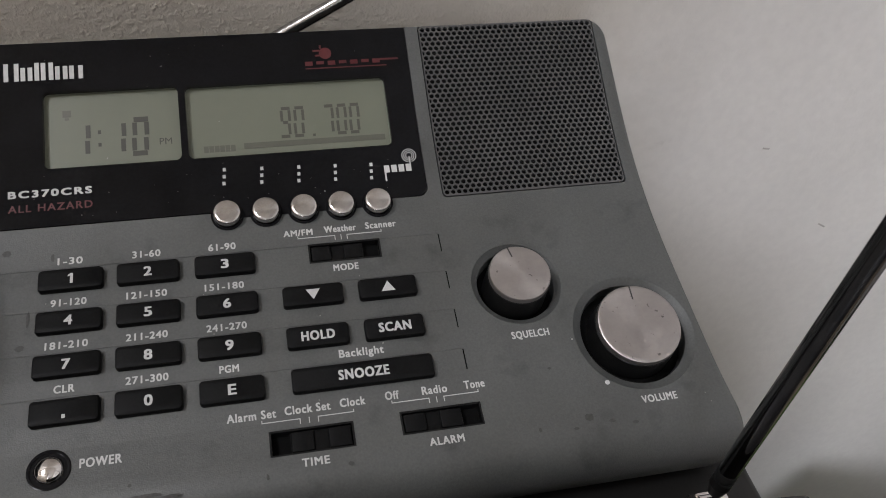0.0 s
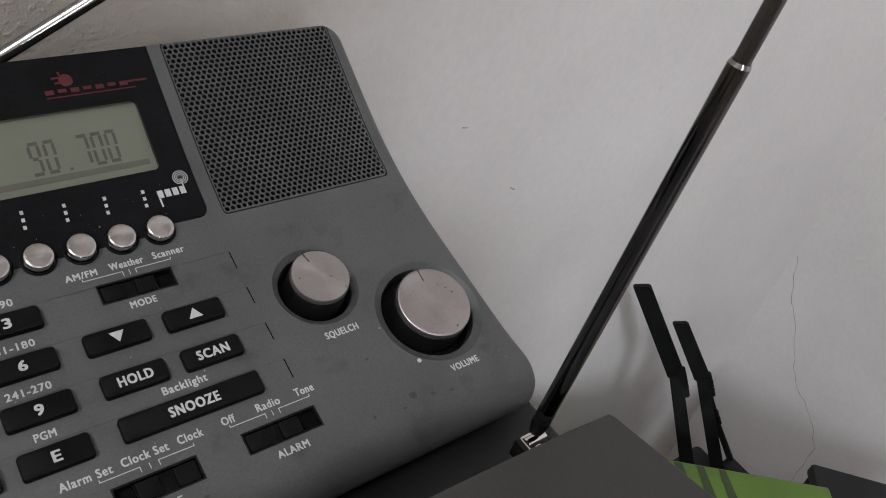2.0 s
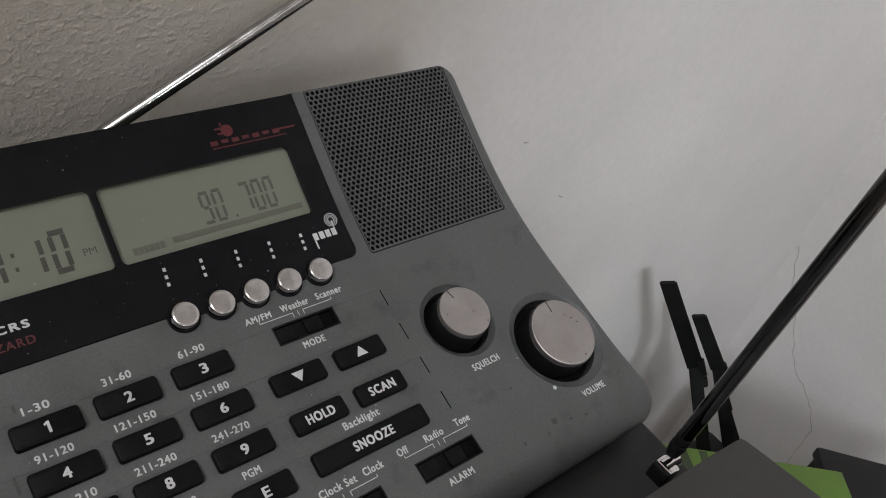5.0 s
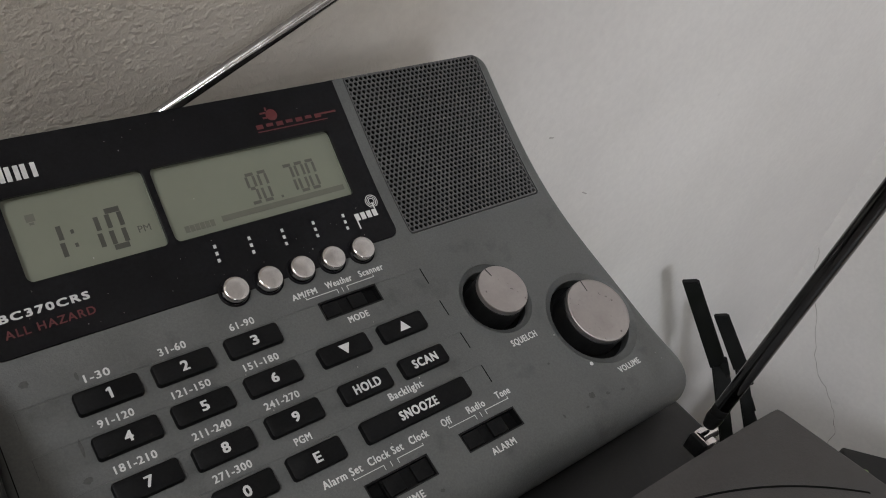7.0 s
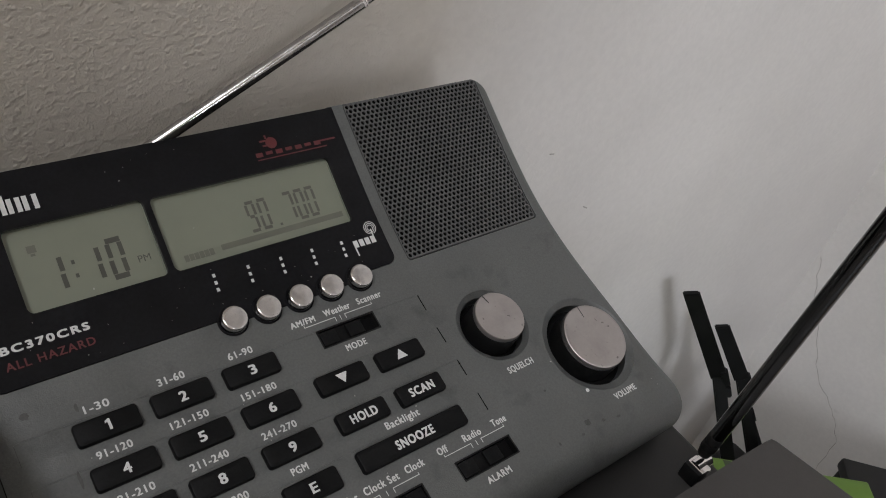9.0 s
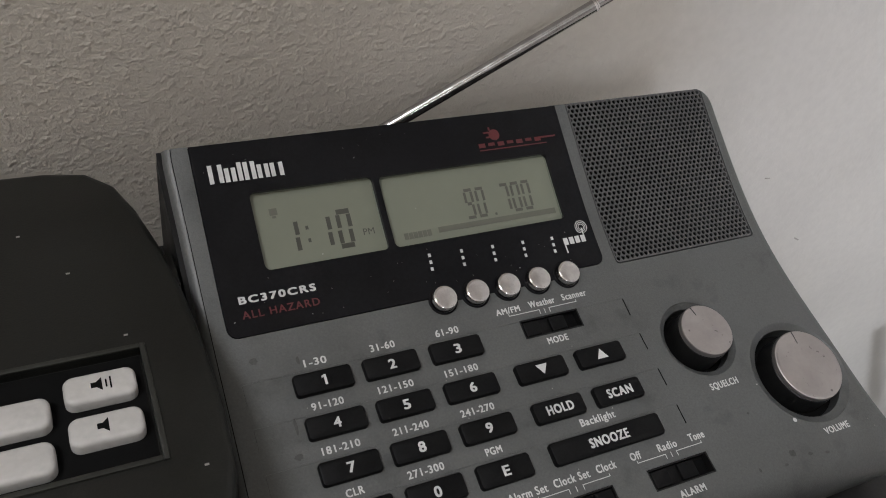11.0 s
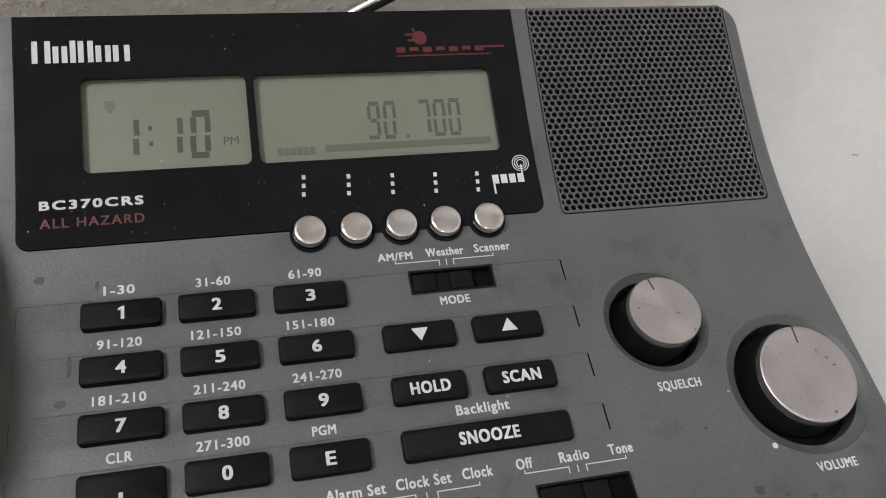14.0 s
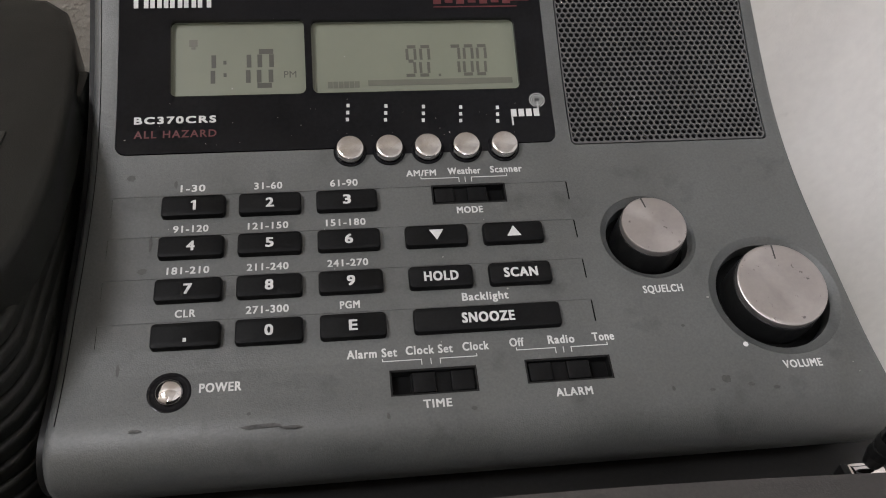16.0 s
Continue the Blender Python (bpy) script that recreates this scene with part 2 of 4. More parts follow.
def rod(a, b, r0, r1, n=16):
    a, b = Vector(a), Vector(b)
    m = Matrix.Translation(a) @ (b - a).to_track_quat("Z", "Y").to_matrix().to_4x4()
    return lathe([(r0, 0), (r1, (b - a).length)], m, n)


def prism(outline, z0, z1, bevel=0.0, segs=3):
    """An upright solid over an outline of (x, y)."""
    bm = bmesh.new()
    f = bm.faces.new([bm.verts.new((x, y, z0)) for x, y in outline])
    ext = bmesh.ops.extrude_face_region(bm, geom=[f])
    top = [v for v in ext["geom"] if isinstance(v, bmesh.types.BMVert)]
    for v in top:
        v.co.z = z1
    if bevel:
        edges = [e for e in bm.edges if all(v in set(top) for v in e.verts)]
        bmesh.ops.bevel(bm, geom=edges, offset=bevel, segments=segs, affect="EDGES", profile=0.5)
    return bm


def round_rect(x0, x1, y0, y1, r, n=6):
    pts = []
    for cx, cy, a0 in ((x1 - r, y1 - r, 0), (x0 + r, y1 - r, 90), (x0 + r, y0 + r, 180), (x1 - r, y0 + r, 270)):
        pts += [(cx + r * math.cos(radians(a0 + 90 * i / n)), cy + r * math.sin(radians(a0 + 90 * i / n))) for i in range(n + 1)]
    return pts


# ---- the curved front of the radio ----
CURVE = (7.903174e-06, -5.147446e-06, -8.296318e-04, 5.867298e-04, 4.542628e-02, 4.475075e-01, 1.713357e-03)


FLAT = -6.5      # from here to the lip the front levels out


def height(y):
    d = min(0.0, y - FLAT)
    y = max(y, FLAT)
    z = 0.0
    for c in CURVE:
        z = z * y + c
    return z + 0.24 * d + 0.025 * d * d


def slope(y):
    return (height(y + 0.01) - height(y - 0.01)) / 0.02


def on_front(x, y, h=0.0):
    """The place h above the radio's front at x, y."""
    s = slope(y)
    k = h / math.sqrt(1 + s * s)
    return Vector((x, y - s * k, height(y) + k))


def frame_at(x, y, h=0.0):
    s = slope(y)
    n = Vector((0, -s, 1)).normalized()
    u = Vector((1, 0, 0))
    v = n.cross(u)
    o = on_front(x, y, h)
    return Matrix(((u.x, v.x, n.x, o.x), (u.y, v.y, n.y, o.y), (u.z, v.z, n.z, o.z), (0, 0, 0, 1)))


def cuts(a, b, step, extra=()):
    n = max(1, round(abs(b - a) / step))
    return sorted({round(a + (b - a) * i / n, 4) for i in range(n + 1)} | {round(e, 4) for e in extra})


def plate(x0, x1, y0, y1, h0, h1, r=0.0, holes=(), step=0.4, chamfer=0.0, square_top=False):
    """A sheet that follows the front from h0 to h1, with rounded corners and rectangular holes (x0, x1, y0, y1)."""
    arc = [r * k for k in (0.0, 0.08, 0.25, 0.5, 0.75, 1.0)] if r else []
    ys = cuts(y0, y1, step, [y0 + a for a in arc] + [y1 - a for a in arc] + [h[i] for h in holes for i in (2, 3)])
    xs = cuts(x0, x1, 4 if not holes else 2, [h[i] for h in holes for i in (0, 1)])

    def px(x, y, inset):
        d = max(0.0, r - (y - y0 if square_top else min(y - y0, y1 - y)))
        cut = r - math.sqrt(max(0.0, r * r - d * d)) if r else 0.0
        cut += inset
        return x0 + cut + (x - x0) / (x1 - x0) * (x1 - x0 - 2 * cut)

    def py(y, inset):
        return y0 + inset + (y - y0) / (y1 - y0) * (y1 - y0 - 2 * inset)

    bm = bmesh.new()
    levels = [(h0, 0.0), (h1, 0.0)] if not chamfer else [(h0, 0.0), (h1 - chamfer, 0.0), (h1 - 0.3 * chamfer, 0.3 * chamfer), (h1, chamfer)]
    grid = [[[bm.verts.new(on_front(px(x, y, e), py(y, e), h)) for x in xs] for y in ys] for h, e in levels]
    nx, ny = len(xs) - 1, len(ys) - 1

    def solid(i, j):
        if not (0 <= i < nx and 0 <= j < ny):
            return False
        cx, cy = (xs[i] + xs[i + 1]) / 2, (ys[j] + ys[j + 1]) / 2
        return not any(a < cx < b and c < cy < d for a, b, c, d in holes)

    for j in range(ny):
        for i in range(nx):
            if not solid(i, j):
                continue
            for g in (grid[0], grid[-1]):
                bm.faces.new((g[j][i], g[j][i + 1], g[j + 1][i + 1], g[j + 1][i]))
            for di, dj, p, q in ((0, -1, (j, i), (j, i + 1)), (0, 1, (j + 1, i), (j + 1, i + 1)), (-1, 0, (j, i), (j + 1, i)), (1, 0, (j, i + 1), (j + 1, i + 1))):
                if not solid(i + di, j + dj):
                    for a, b in zip(grid, grid[1:]):
                        bm.faces.new((a[p[0]][p[1]], a[q[0]][q[1]], b[q[0]][q[1]], b[p[0]][p[1]]))
    loose = [v for v in bm.verts if not v.link_faces]
    bmesh.ops.delete(bm, geom=loose, context="VERTS")
    bmesh.ops.remove_doubles(bm, verts=bm.verts, dist=0.0005)
    return bm


def letters(text, x, y, width, tall, h, mapper=on_front, bold=0.0, shear=0.0, spread=1.0, stroke=0.0):
    """Writing centred at x, y on the front, fitted to a width and a height of capitals, in centimetres."""
    cu = bpy.data.curves.new("tmp", "FONT")
    cu.body, cu.size, cu.offset, cu.resolution_u, cu.shear = text, 1.0, bold, 3, shear
    cu.align_x, cu.space_character = "LEFT", spread
    ob = bpy.data.objects.new("tmp", cu)
    scene.collection.objects.link(ob)
    bpy.context.view_layer.update()
    me = ob.evaluated_get(bpy.context.evaluated_depsgraph_get()).to_mesh()
    bm = bmesh.new()
    bm.from_mesh(me)
    ob.evaluated_get(bpy.context.evaluated_depsgraph_get()).to_mesh_clear()
    bpy.data.objects.remove(ob)
    bpy.data.curves.remove(cu)
    lo, hi = min(v.co.x for v in bm.verts), max(v.co.x for v in bm.verts)
    layers = []
    for i, (dx, dy) in enumerate(((0, 0), (-stroke, -stroke * 0.6), (stroke, -stroke * 0.6), (-stroke, stroke * 0.6), (stroke, stroke * 0.6))[:5 if stroke else 1]):
        copy = bm.copy()
        for v in copy.verts:
            u = (v.co.x - lo) / (hi - lo) - 0.5
            w = v.co.y / 0.73 - 0.5
            v.co = mapper(x + u * (width - 2 * stroke) + dx, y + w * (tall - stroke) + dy, h + 0.001 * i)
        layers.append(copy)
    bm.free()
    return join(*layers)


def strip(x0, x1, y0, y1, h, mapper=on_front):
    """A thin printed bar."""
    bm = bmesh.new()
    lo = [bm.verts.new(mapper(x, y, h)) for x, y in ((x0, y0), (x1, y0), (x1, y1), (x0, y1))]
    hi = [bm.verts.new(mapper(x, y, h + 0.006)) for x, y in ((x0, y0), (x1, y0), (x1, y1), (x0, y1))]
    bm.faces.new(lo[::-1])
    bm.faces.new(hi)
    for i in range(4):
        bm.faces.new((lo[i], lo[(i + 1) % 4], hi[(i + 1) % 4], hi[i]))
    return bm


# ---- the room ----
WALL_Y, CORNER_X, FLOOR_Z = 9.7, 76.6, -84.5
LEFT_X, REAR_Y, TOP_Z = -190.0, ROOM_Y * 100, 165.0


def structure(name, bm, mat, label):
    return tagged(part(name, bm, mat, None), label, name.split("_")[0], kind="structure")


structure("wall_north", box(LEFT_X, CORNER_X + 10, WALL_Y, WALL_Y + 12, FLOOR_Z, TOP_Z), PLASTER, "white painted wall, rough at one end with shade painted in tan")
east = structure("wall_east", box(CORNER_X, CORNER_X + 10, REAR_Y, WALL_Y, FLOOR_Z, TOP_Z), PLASTER, "white painted side wall with a fine crack")
structure("wall_west", box(LEFT_X - 10, LEFT_X, REAR_Y, WALL_Y + 12, FLOOR_Z, TOP_Z), PLASTER, "plain white painted wall")
wx0, wx1 = (WIN_X - WIN_W / 2) * 100, (WIN_X + WIN_W / 2) * 100
wz0, wz1 = (WIN_Z - WIN_H / 2) * 100 - LEVEL, (WIN_Z + WIN_H / 2) * 100 - LEVEL
structure("wall_south", join(box(LEFT_X - 10, wx0, REAR_Y - 12, REAR_Y, FLOOR_Z, TOP_Z), box(wx1, CORNER_X + 10, REAR_Y - 12, REAR_Y, FLOOR_Z, TOP_Z),
                             box(wx0, wx1, REAR_Y - 12, REAR_Y, FLOOR_Z, wz0), box(wx0, wx1, REAR_Y - 12, REAR_Y, wz1, TOP_Z)), PLASTER, "white painted wall with a window opening")
structure("floor", box(LEFT_X - 10, CORNER_X + 10, REAR_Y - 12, WALL_Y + 12, FLOOR_Z - 10, FLOOR_Z), FLOOR, "pale boarded floor")
# partition added out of view, keeps window light off the wall behind the radio
structure("wall_partition", box(LEFT_X, -29, -85, -75, FLOOR_Z, TOP_Z), PLASTER, "plain partition added out of view to shade the wall")
rx0, rx1, ry0, ry1 = [100 * v for v in (SKY_X - SKY_W / 2, SKY_X + SKY_W / 2, SKY_Y - SKY_H / 2, SKY_Y + SKY_H / 2)]
structure("ceiling", join(box(LEFT_X - 10, rx0, REAR_Y - 12, WALL_Y + 12, TOP_Z, TOP_Z + 10), box(rx1, CORNER_X + 10, REAR_Y - 12, WALL_Y + 12, TOP_Z, TOP_Z + 10),
                          box(rx0, rx1, REAR_Y - 12, ry0, TOP_Z, TOP_Z + 10), box(rx0, rx1, ry1, WALL_Y + 12, TOP_Z, TOP_Z + 10)), CEILING, "plain white ceiling with an opening for the added roof window")
win = thing("window_unseen", ((wx0 + wx1) / 2, REAR_Y - 6, wz0), "white framed window, added unseen to let in daylight", "window", kind="structure")
for a, b, c, d in ((wx0, wx1, wz0, wz0 + 5), (wx0, wx1, wz1 - 5, wz1), (wx0, wx0 + 5, wz0 + 5, wz1 - 5), (wx1 - 5, wx1, wz0 + 5, wz1 - 5)):
    part("window_frame", box(a, b, REAR_Y - 9, REAR_Y - 4, c, d, 0.5), WHITE, win)

roof_win = thing("roof_window_added", ((rx0 + rx1) / 2, (ry0 + ry1) / 2, TOP_Z + 4), "white framed roof window, added unseen for light from above", "window", kind="structure")
for a, b, c, d in ((rx0, rx1, ry0, ry0 + 4), (rx0, rx1, ry1 - 4, ry1), (rx0, rx0 + 4, ry0 + 4, ry1 - 4), (rx1 - 4, rx1, ry0 + 4, ry1 - 4)):
    part("window_frame", box(a, b, c, d, TOP_Z + 4, TOP_Z + 8, 0.5), WHITE, roof_win)

# fine crack that wanders down the side wall, and the specks on the walls
pts = [(CORNER_X - 0.005, y, z) for y, z in ((9.4, -36), (8.2, -39), (7.0, -41.5), (5.0, -44), (3.5, -47), (1.5, -50), (-1.5, -52), (-3.6, -54), (-4.8, -56), (-5.2, -62), (-5.0, -70))]
crack = bmesh.new()
random.seed(9)
line = []
for a, b in zip(pts, pts[1:]):
    for i in range(4):
        p = Vector(a).lerp(Vector(b), i / 4)
        line.append(p + Vector((0, random.uniform(-0.12, 0.12), random.uniform(-0.2, 0.2))))
for a, b in zip(line, line[1:]):
    r = random.uniform(0.02, 0.04)
    crack = join(crack, rod(a, b, r, r, 5))
part("crack", crack, CRACK, east, "thin wandering plaster crack")
for n, (x, z, w) in enumerate(((18.7, -6.9, 0.2), (24.2, -12.6, 0.3))):
    tagged(part("wall_speck", turned(box(-w, w, -0.02, 0.02, -0.05, 0.05, 0.015), Matrix.Translation((x, WALL_Y, z)) @ pose(0, 0, 0, 0, 10 + 20 * n, 0)), SPECK, None),
           "small dark chip in the wall paint", "paint chip", "chips in the wall paint")

# ---- the cabinet that carries everything ----
cab = thing("cabinet", (-15, -10, FLOOR_Z), "black laminate cabinet standing against the wall", "cabinet")
part("cabinet_top", box(-42, 7.45, -34, WALL_Y - 0.2, SHELF - 1.6, SHELF, 0.25, 3), CABINET, cab)
part("side_panel", box(5.3, 7.0, -33, WALL_Y - 0.6, FLOOR_Z + 2, SHELF - 1.6, 0.1), CABINET, cab)
part("side_panel", box(-41.5, -39.8, -33, WALL_Y - 0.6, FLOOR_Z + 2, SHELF - 1.6, 0.1), CABINET, cab)
part("front_panel", box(-39.8, 5.3, -33, -31.4, FLOOR_Z + 2, SHELF - 1.6, 0.1), CABINET, cab)
part("plinth", box(-40, 6, -31, WALL_Y - 1, FLOOR_Z, FLOOR_Z + 2), CABINET, cab)

# ---- the radio ----
radio = thing("scanner_radio", (-4, -2, SHELF), "grey desktop scanner clock radio with black keypad and metal knobs", "radio")


def radio_profile(inset):
    """The radio's side view, (y, z), drawn in by a margin."""
    y_back, lip = 5.02, -7.55
    n = 60
    top = [(y_back - 0.05 * i, 0) for i in range(11)] + [(y_back - 0.55 + (lip - y_back + 0.55) * i / n, 0) for i in range(1, n + 1)]
    out = []
    for y, _ in top:
        p = on_front(-6.0, y, -inset)
        out.append((p.y, p.z))
    s = math.atan(slope(lip))
    r = 1.25
    c = (lip + r * math.sin(s), height(lip) - r * math.cos(s))
    for i in range(1, 13):
        a = math.pi / 2 + s + radians(125) * i / 12
        out.append((c[0] + (r - inset) * math.cos(a), c[1] + (r - inset) * math.sin(a)))
    out += [(-7.9 + inset, -3.35), (-7.6 + inset, SHELF + 0.25 + inset), (-7.3 + inset, SHELF + 0.15 + inset), (5.3 - inset, SHELF + 0.15 + inset), (5.75 - inset, SHELF + 0.5), (5.5 - inset, 2.55 - inset), (5.3 - inset, 2.85 - inset)]
    return out


def side(y, right):
    # the corners are rounded in plan
    d = min(0.49, max(0.0, y - 4.53, -8.27 - y))
    cut = 0.5 - math.sqrt(0.25 - d * d)
    far = 5 - y
    return 6.3 + 0.022 * far + 0.0007 * far ** 2 + 0.004 * max(0.0, far - 7) ** 2 - cut if right else -14.2 + 0.03 * far - 0.0029 * far ** 2 + cut * 0.1


bm = bmesh.new()
R = 0.3
sections = []
for right, steps in ((False, range(0, 6)), (True, range(5, -1, -1))):
    for i in steps:
        a = radians(90 * i / 5)
        sections.append((right, R * (1 - math.sin(a)), R * (1 - math.cos(a))))
loops = []
for right, inset, off in sections:
    loops.append([bm.verts.new(((side(y, True) - off) if right else (side(y, False) + off), y, z)) for y, z in radio_profile(inset)])
for a, b in zip(loops, loops[1:]):
    n = len(a)
    for i in range(n):
        bm.faces.new((a[i], a[(i + 1) % n], b[(i + 1) % n], b[i]))
bm.faces.new(loops[0])
bm.faces.new(loops[-1][::-1])
bmesh.ops.recalc_face_normals(bm, faces=bm.faces)

SQUELCH, VOLUME = (1.32, -3.19), (4.45, -5.11)
SWITCHES = ((-4.64, -2.50, -1.87, -1.26), (-6.20, -4.01, -7.31, -6.62), (-2.77, -0.54, -7.21, -6.56))
ROWS_Y = ((-2.02, -1.39), (-3.26, -2.63), (-4.51, -3.88), (-5.76, -5.10))
cutter = plate(-0.325, 5.825, -0.145, 5.05, -0.35, 1.0, 0.14)
for x0, x1, y0, y1 in SWITCHES:
    cutter = join(cutter, plate(x0, x1, y0, y1, -0.4, 0.5))
for (cx, cy), r in ((SQUELCH, 1.36), (VOLUME, 1.84)):
    cutter = join(cutter, lathe([(r * 0.84, -0.6), (r * 0.86, -0.14), (r * 0.98, -0.03), (r, 0.0), (r, 0.6)], frame_at(cx, cy), 56))
cutter = join(cutter, lathe([(0.44, -0.5), (0.46, 0.0), (0.5, 0.5)], frame_at(-11.49, -6.83), 40))
cutter = join(cutter, plate(-13.42, -0.75, -0.04, 5.4, -0.5, 1.0, 0.3, square_top=True))
channels = None
for y0, y1 in ROWS_Y:
    c = plate(-13.36, -0.68, y0 + 0.1, y1 + 0.1, -0.014, 0.4, 0.05)
    channels = c if channels is None else join(channels, c)


def cut_away(bm, tool):
    """The bmesh with the tool's volume taken out of it."""
    obs = []
    for b in (bm, tool):
        bmesh.ops.recalc_face_normals(b, faces=b.faces)
        me = bpy.data.meshes.new("tmp")
        b.to_mesh(me)
        b.free()
        obs.append(new("tmp", me))
    mod = obs[0].modifiers.new("cut", "BOOLEAN")
    mod.operation, mod.solver, mod.object = "DIFFERENCE", "EXACT", obs[1]
    mod.use_self = True
    bpy.context.view_layer.update()
    got = obs[0].evaluated_get(bpy.context.evaluated_depsgraph_get())
    out = bmesh.new()
    out.from_mesh(got.to_mesh())
    got.to_mesh_clear()
    for o in obs:
        me = o.data
        bpy.data.objects.remove(o)
        bpy.data.meshes.remove(me)
    return out


shell = cut_away(cut_away(bm, channels), cutter)
part("body", shell, GREY, radio, "worn grey plastic housing with a curved front")

# thin seam along one end of the housing
seam = bmesh.new()
ys = cuts(-7.5, 5.0, 0.3)
for a, b in zip(ys, ys[1:]):
    seam.faces.new([seam.verts.new(on_front(side(y, False) + 0.26 + 0.012 * e, y, 0.004)) for y, e in ((a, -1), (a, 1), (b, 1), (b, -1))])
part("seam", seam, VOID, radio)
cheek = bmesh.new()
rim = [(side(y, False), y, z) for y, z in radio_profile(0.22)]
lo = [cheek.verts.new((x - 0.13, y, z)) for x, y, z in rim]
hi = [cheek.verts.new((x + 0.1, y, z)) for x, y, z in rim]
cheek.faces.new(lo)
cheek.faces.new(hi[::-1])
for i in range(len(rim)):
    k = (i + 1) % len(rim)
    cheek.faces.new((lo[i], lo[k], hi[k], hi[i]))
part("end_panel", cheek, BLACK, radio, "black plastic end panel")
for x in (-12.6, 4.9):
    for y in (-6.3, 4.2):
        part("rubber_foot", lathe([(0.7, SHELF), (0.7, SHELF + 0.15)], Matrix.Translation((x, y, 0)), 20), RUBBER, radio)

# black display panel with two windows
D1, D2 = (-11.95, -8.06, 1.59, 3.64), (-7.86, -1.65, 1.59, 3.6)


def fillet(x, y, sx, sy, r):
    """The solid corner piece that rounds a window's corner."""
    pts = [(x - 0.03 * sx, y - 0.03 * sy), (x + r * sx, y - 0.03 * sy)]
    pts += [(x + r * sx * (1 - math.sin(a)), y + r * sy * (1 - math.cos(a))) for a in (math.pi / 2 * i / 6 for i in range(7))]
    pts += [(x - 0.03 * sx, y + r * sy)]
    bm = bmesh.new()
    lo, hi = [[bm.verts.new(on_front(u, v, h)) for u, v in pts] for h in (-0.12, 0.0305)]
    bm.faces.new(lo[::-1])
    bm.faces.new(hi)
    for i in range(len(pts)):
        k = (i + 1) % len(pts)
        bm.faces.new((lo[i], lo[k], hi[k], hi[i]))
    return bm


sheet = plate(-13.40, -0.77, -0.02, 5.0, -0.12, 0.03, 0.28, (D1, D2), 0.3, square_top=True)
for x0, x1, y0, y1 in (D1, D2):
    sheet = join(sheet, fillet(x0, y0, 1, 1, 0.17), fillet(x1, y0, -1, 1, 0.17), fillet(x0, y1, 1, -1, 0.17), fillet(x1, y1, -1, -1, 0.17))
sheet = join(sheet, plate(-13.40, -0.77, 4.8, 5.0, -0.5, -0.121))
panel = part("display_panel", sheet, BLACK_GLOSS, radio, "glossy black acrylic display panel, dusty")
SINK = -0.18


def digit(ch, x, y, w, t, slant=0.08, b=0.1):
    """Seven-segment figure: its lit bars as thin plates. x, y: lower left corner."""
    lit = {"0": "abcdef", "1": "bc", "7": "abc", "9": "abcdfg"}[ch]
    g = 0.035
    bars = {"a": (0.03, t - b, w - 0.03, t), "d": (0.03, 0, w - 0.03, b), "g": (b, t / 2 - b / 2, w - b, t / 2 + b / 2), "f": (0, t / 2 + g, b, t - b - 0.012), "b": (w - b, t / 2 + g, w, t - b - 0.012),
            "e": (0, b + 0.012, b, t / 2 - g), "c": (w - b, b + 0.012, w, t / 2 - g)}
    for s in lit:
        x0, y0, x1, y1 = bars[s]
        yield strip(x + x0 + slant * (y0 + y1) / 2, x + x1 + slant * (y0 + y1) / 2, y + y0, y + y1, SINK + 0.004)


def lcd(window, label):
    x0, x1, y0, y1 = window
    ob = part("lcd_window", plate(x0 - 0.1, x1 + 0.1, y0 - 0.1, y1 + 0.1, SINK - 0.06, SINK), LCD, panel, label)
    part("window_rim", plate(x0 - 0.09, x1 + 0.09, y0 - 0.09, y1 + 0.09, SINK + 0.004, -0.125, 0, ((x0 + 0.02, x1 - 0.02, y0 + 0.02, y1 - 0.02),)), LCD, ob)
    return ob


clock = lcd(D1, "grey-green clock display")
tuner = lcd(D2, "grey-green frequency display")


def seg_part(bms, parent, mat=SEGMENT, name="segment"):
    for b in bms:
        part(name, b, mat, parent)


for ch, x, w in (("1", -11.02, 0.30), ("1", -10.0, 0.30), ("0", -9.52, 0.48)):
    seg_part(list(digit(ch, x, 1.86, w, 1.06, 0.07, 0.135)), clock)
seg_part([strip(-10.46, -10.37, y, y + 0.1, SINK + 0.004) for y in (2.18, 2.52)], clock, name="dot")
part("lettering", letters("PM", -8.52, 2.22, 0.36, 0.19, SINK + 0.008, bold=0.0), SEGMENT, clock)
seg_part([strip(-11.44, -11.2, 3.02, 3.2, SINK + 0.004), strip(-11.38, -11.26, 2.94, 3.0, SINK + 0.004)], clock, GHOST, "alarm_icon")
for ch, x in (("9", -5.09), ("0", -4.67), ("7", -3.74), ("0", -3.33), ("0", -2.92)):
    seg_part(list(digit(ch, x, 2.07, 0.33, 0.88, 0.08, 0.088)), tuner, FAINT)
seg_part([strip(-4.08, -4.0, 2.07, 2.14, SINK + 0.004)], tuner, FAINT, name="point")
seg_part([strip(-7.42 + 0.16 * i, -7.28 + 0.16 * i, 1.80, 1.98, SINK + 0.004) for i in range(6)], tuner, GHOST, "bar")
seg_part([strip(-6.22, -1.82, 1.84, 2.0, SINK + 0.004)], tuner, GHOST, "bar")

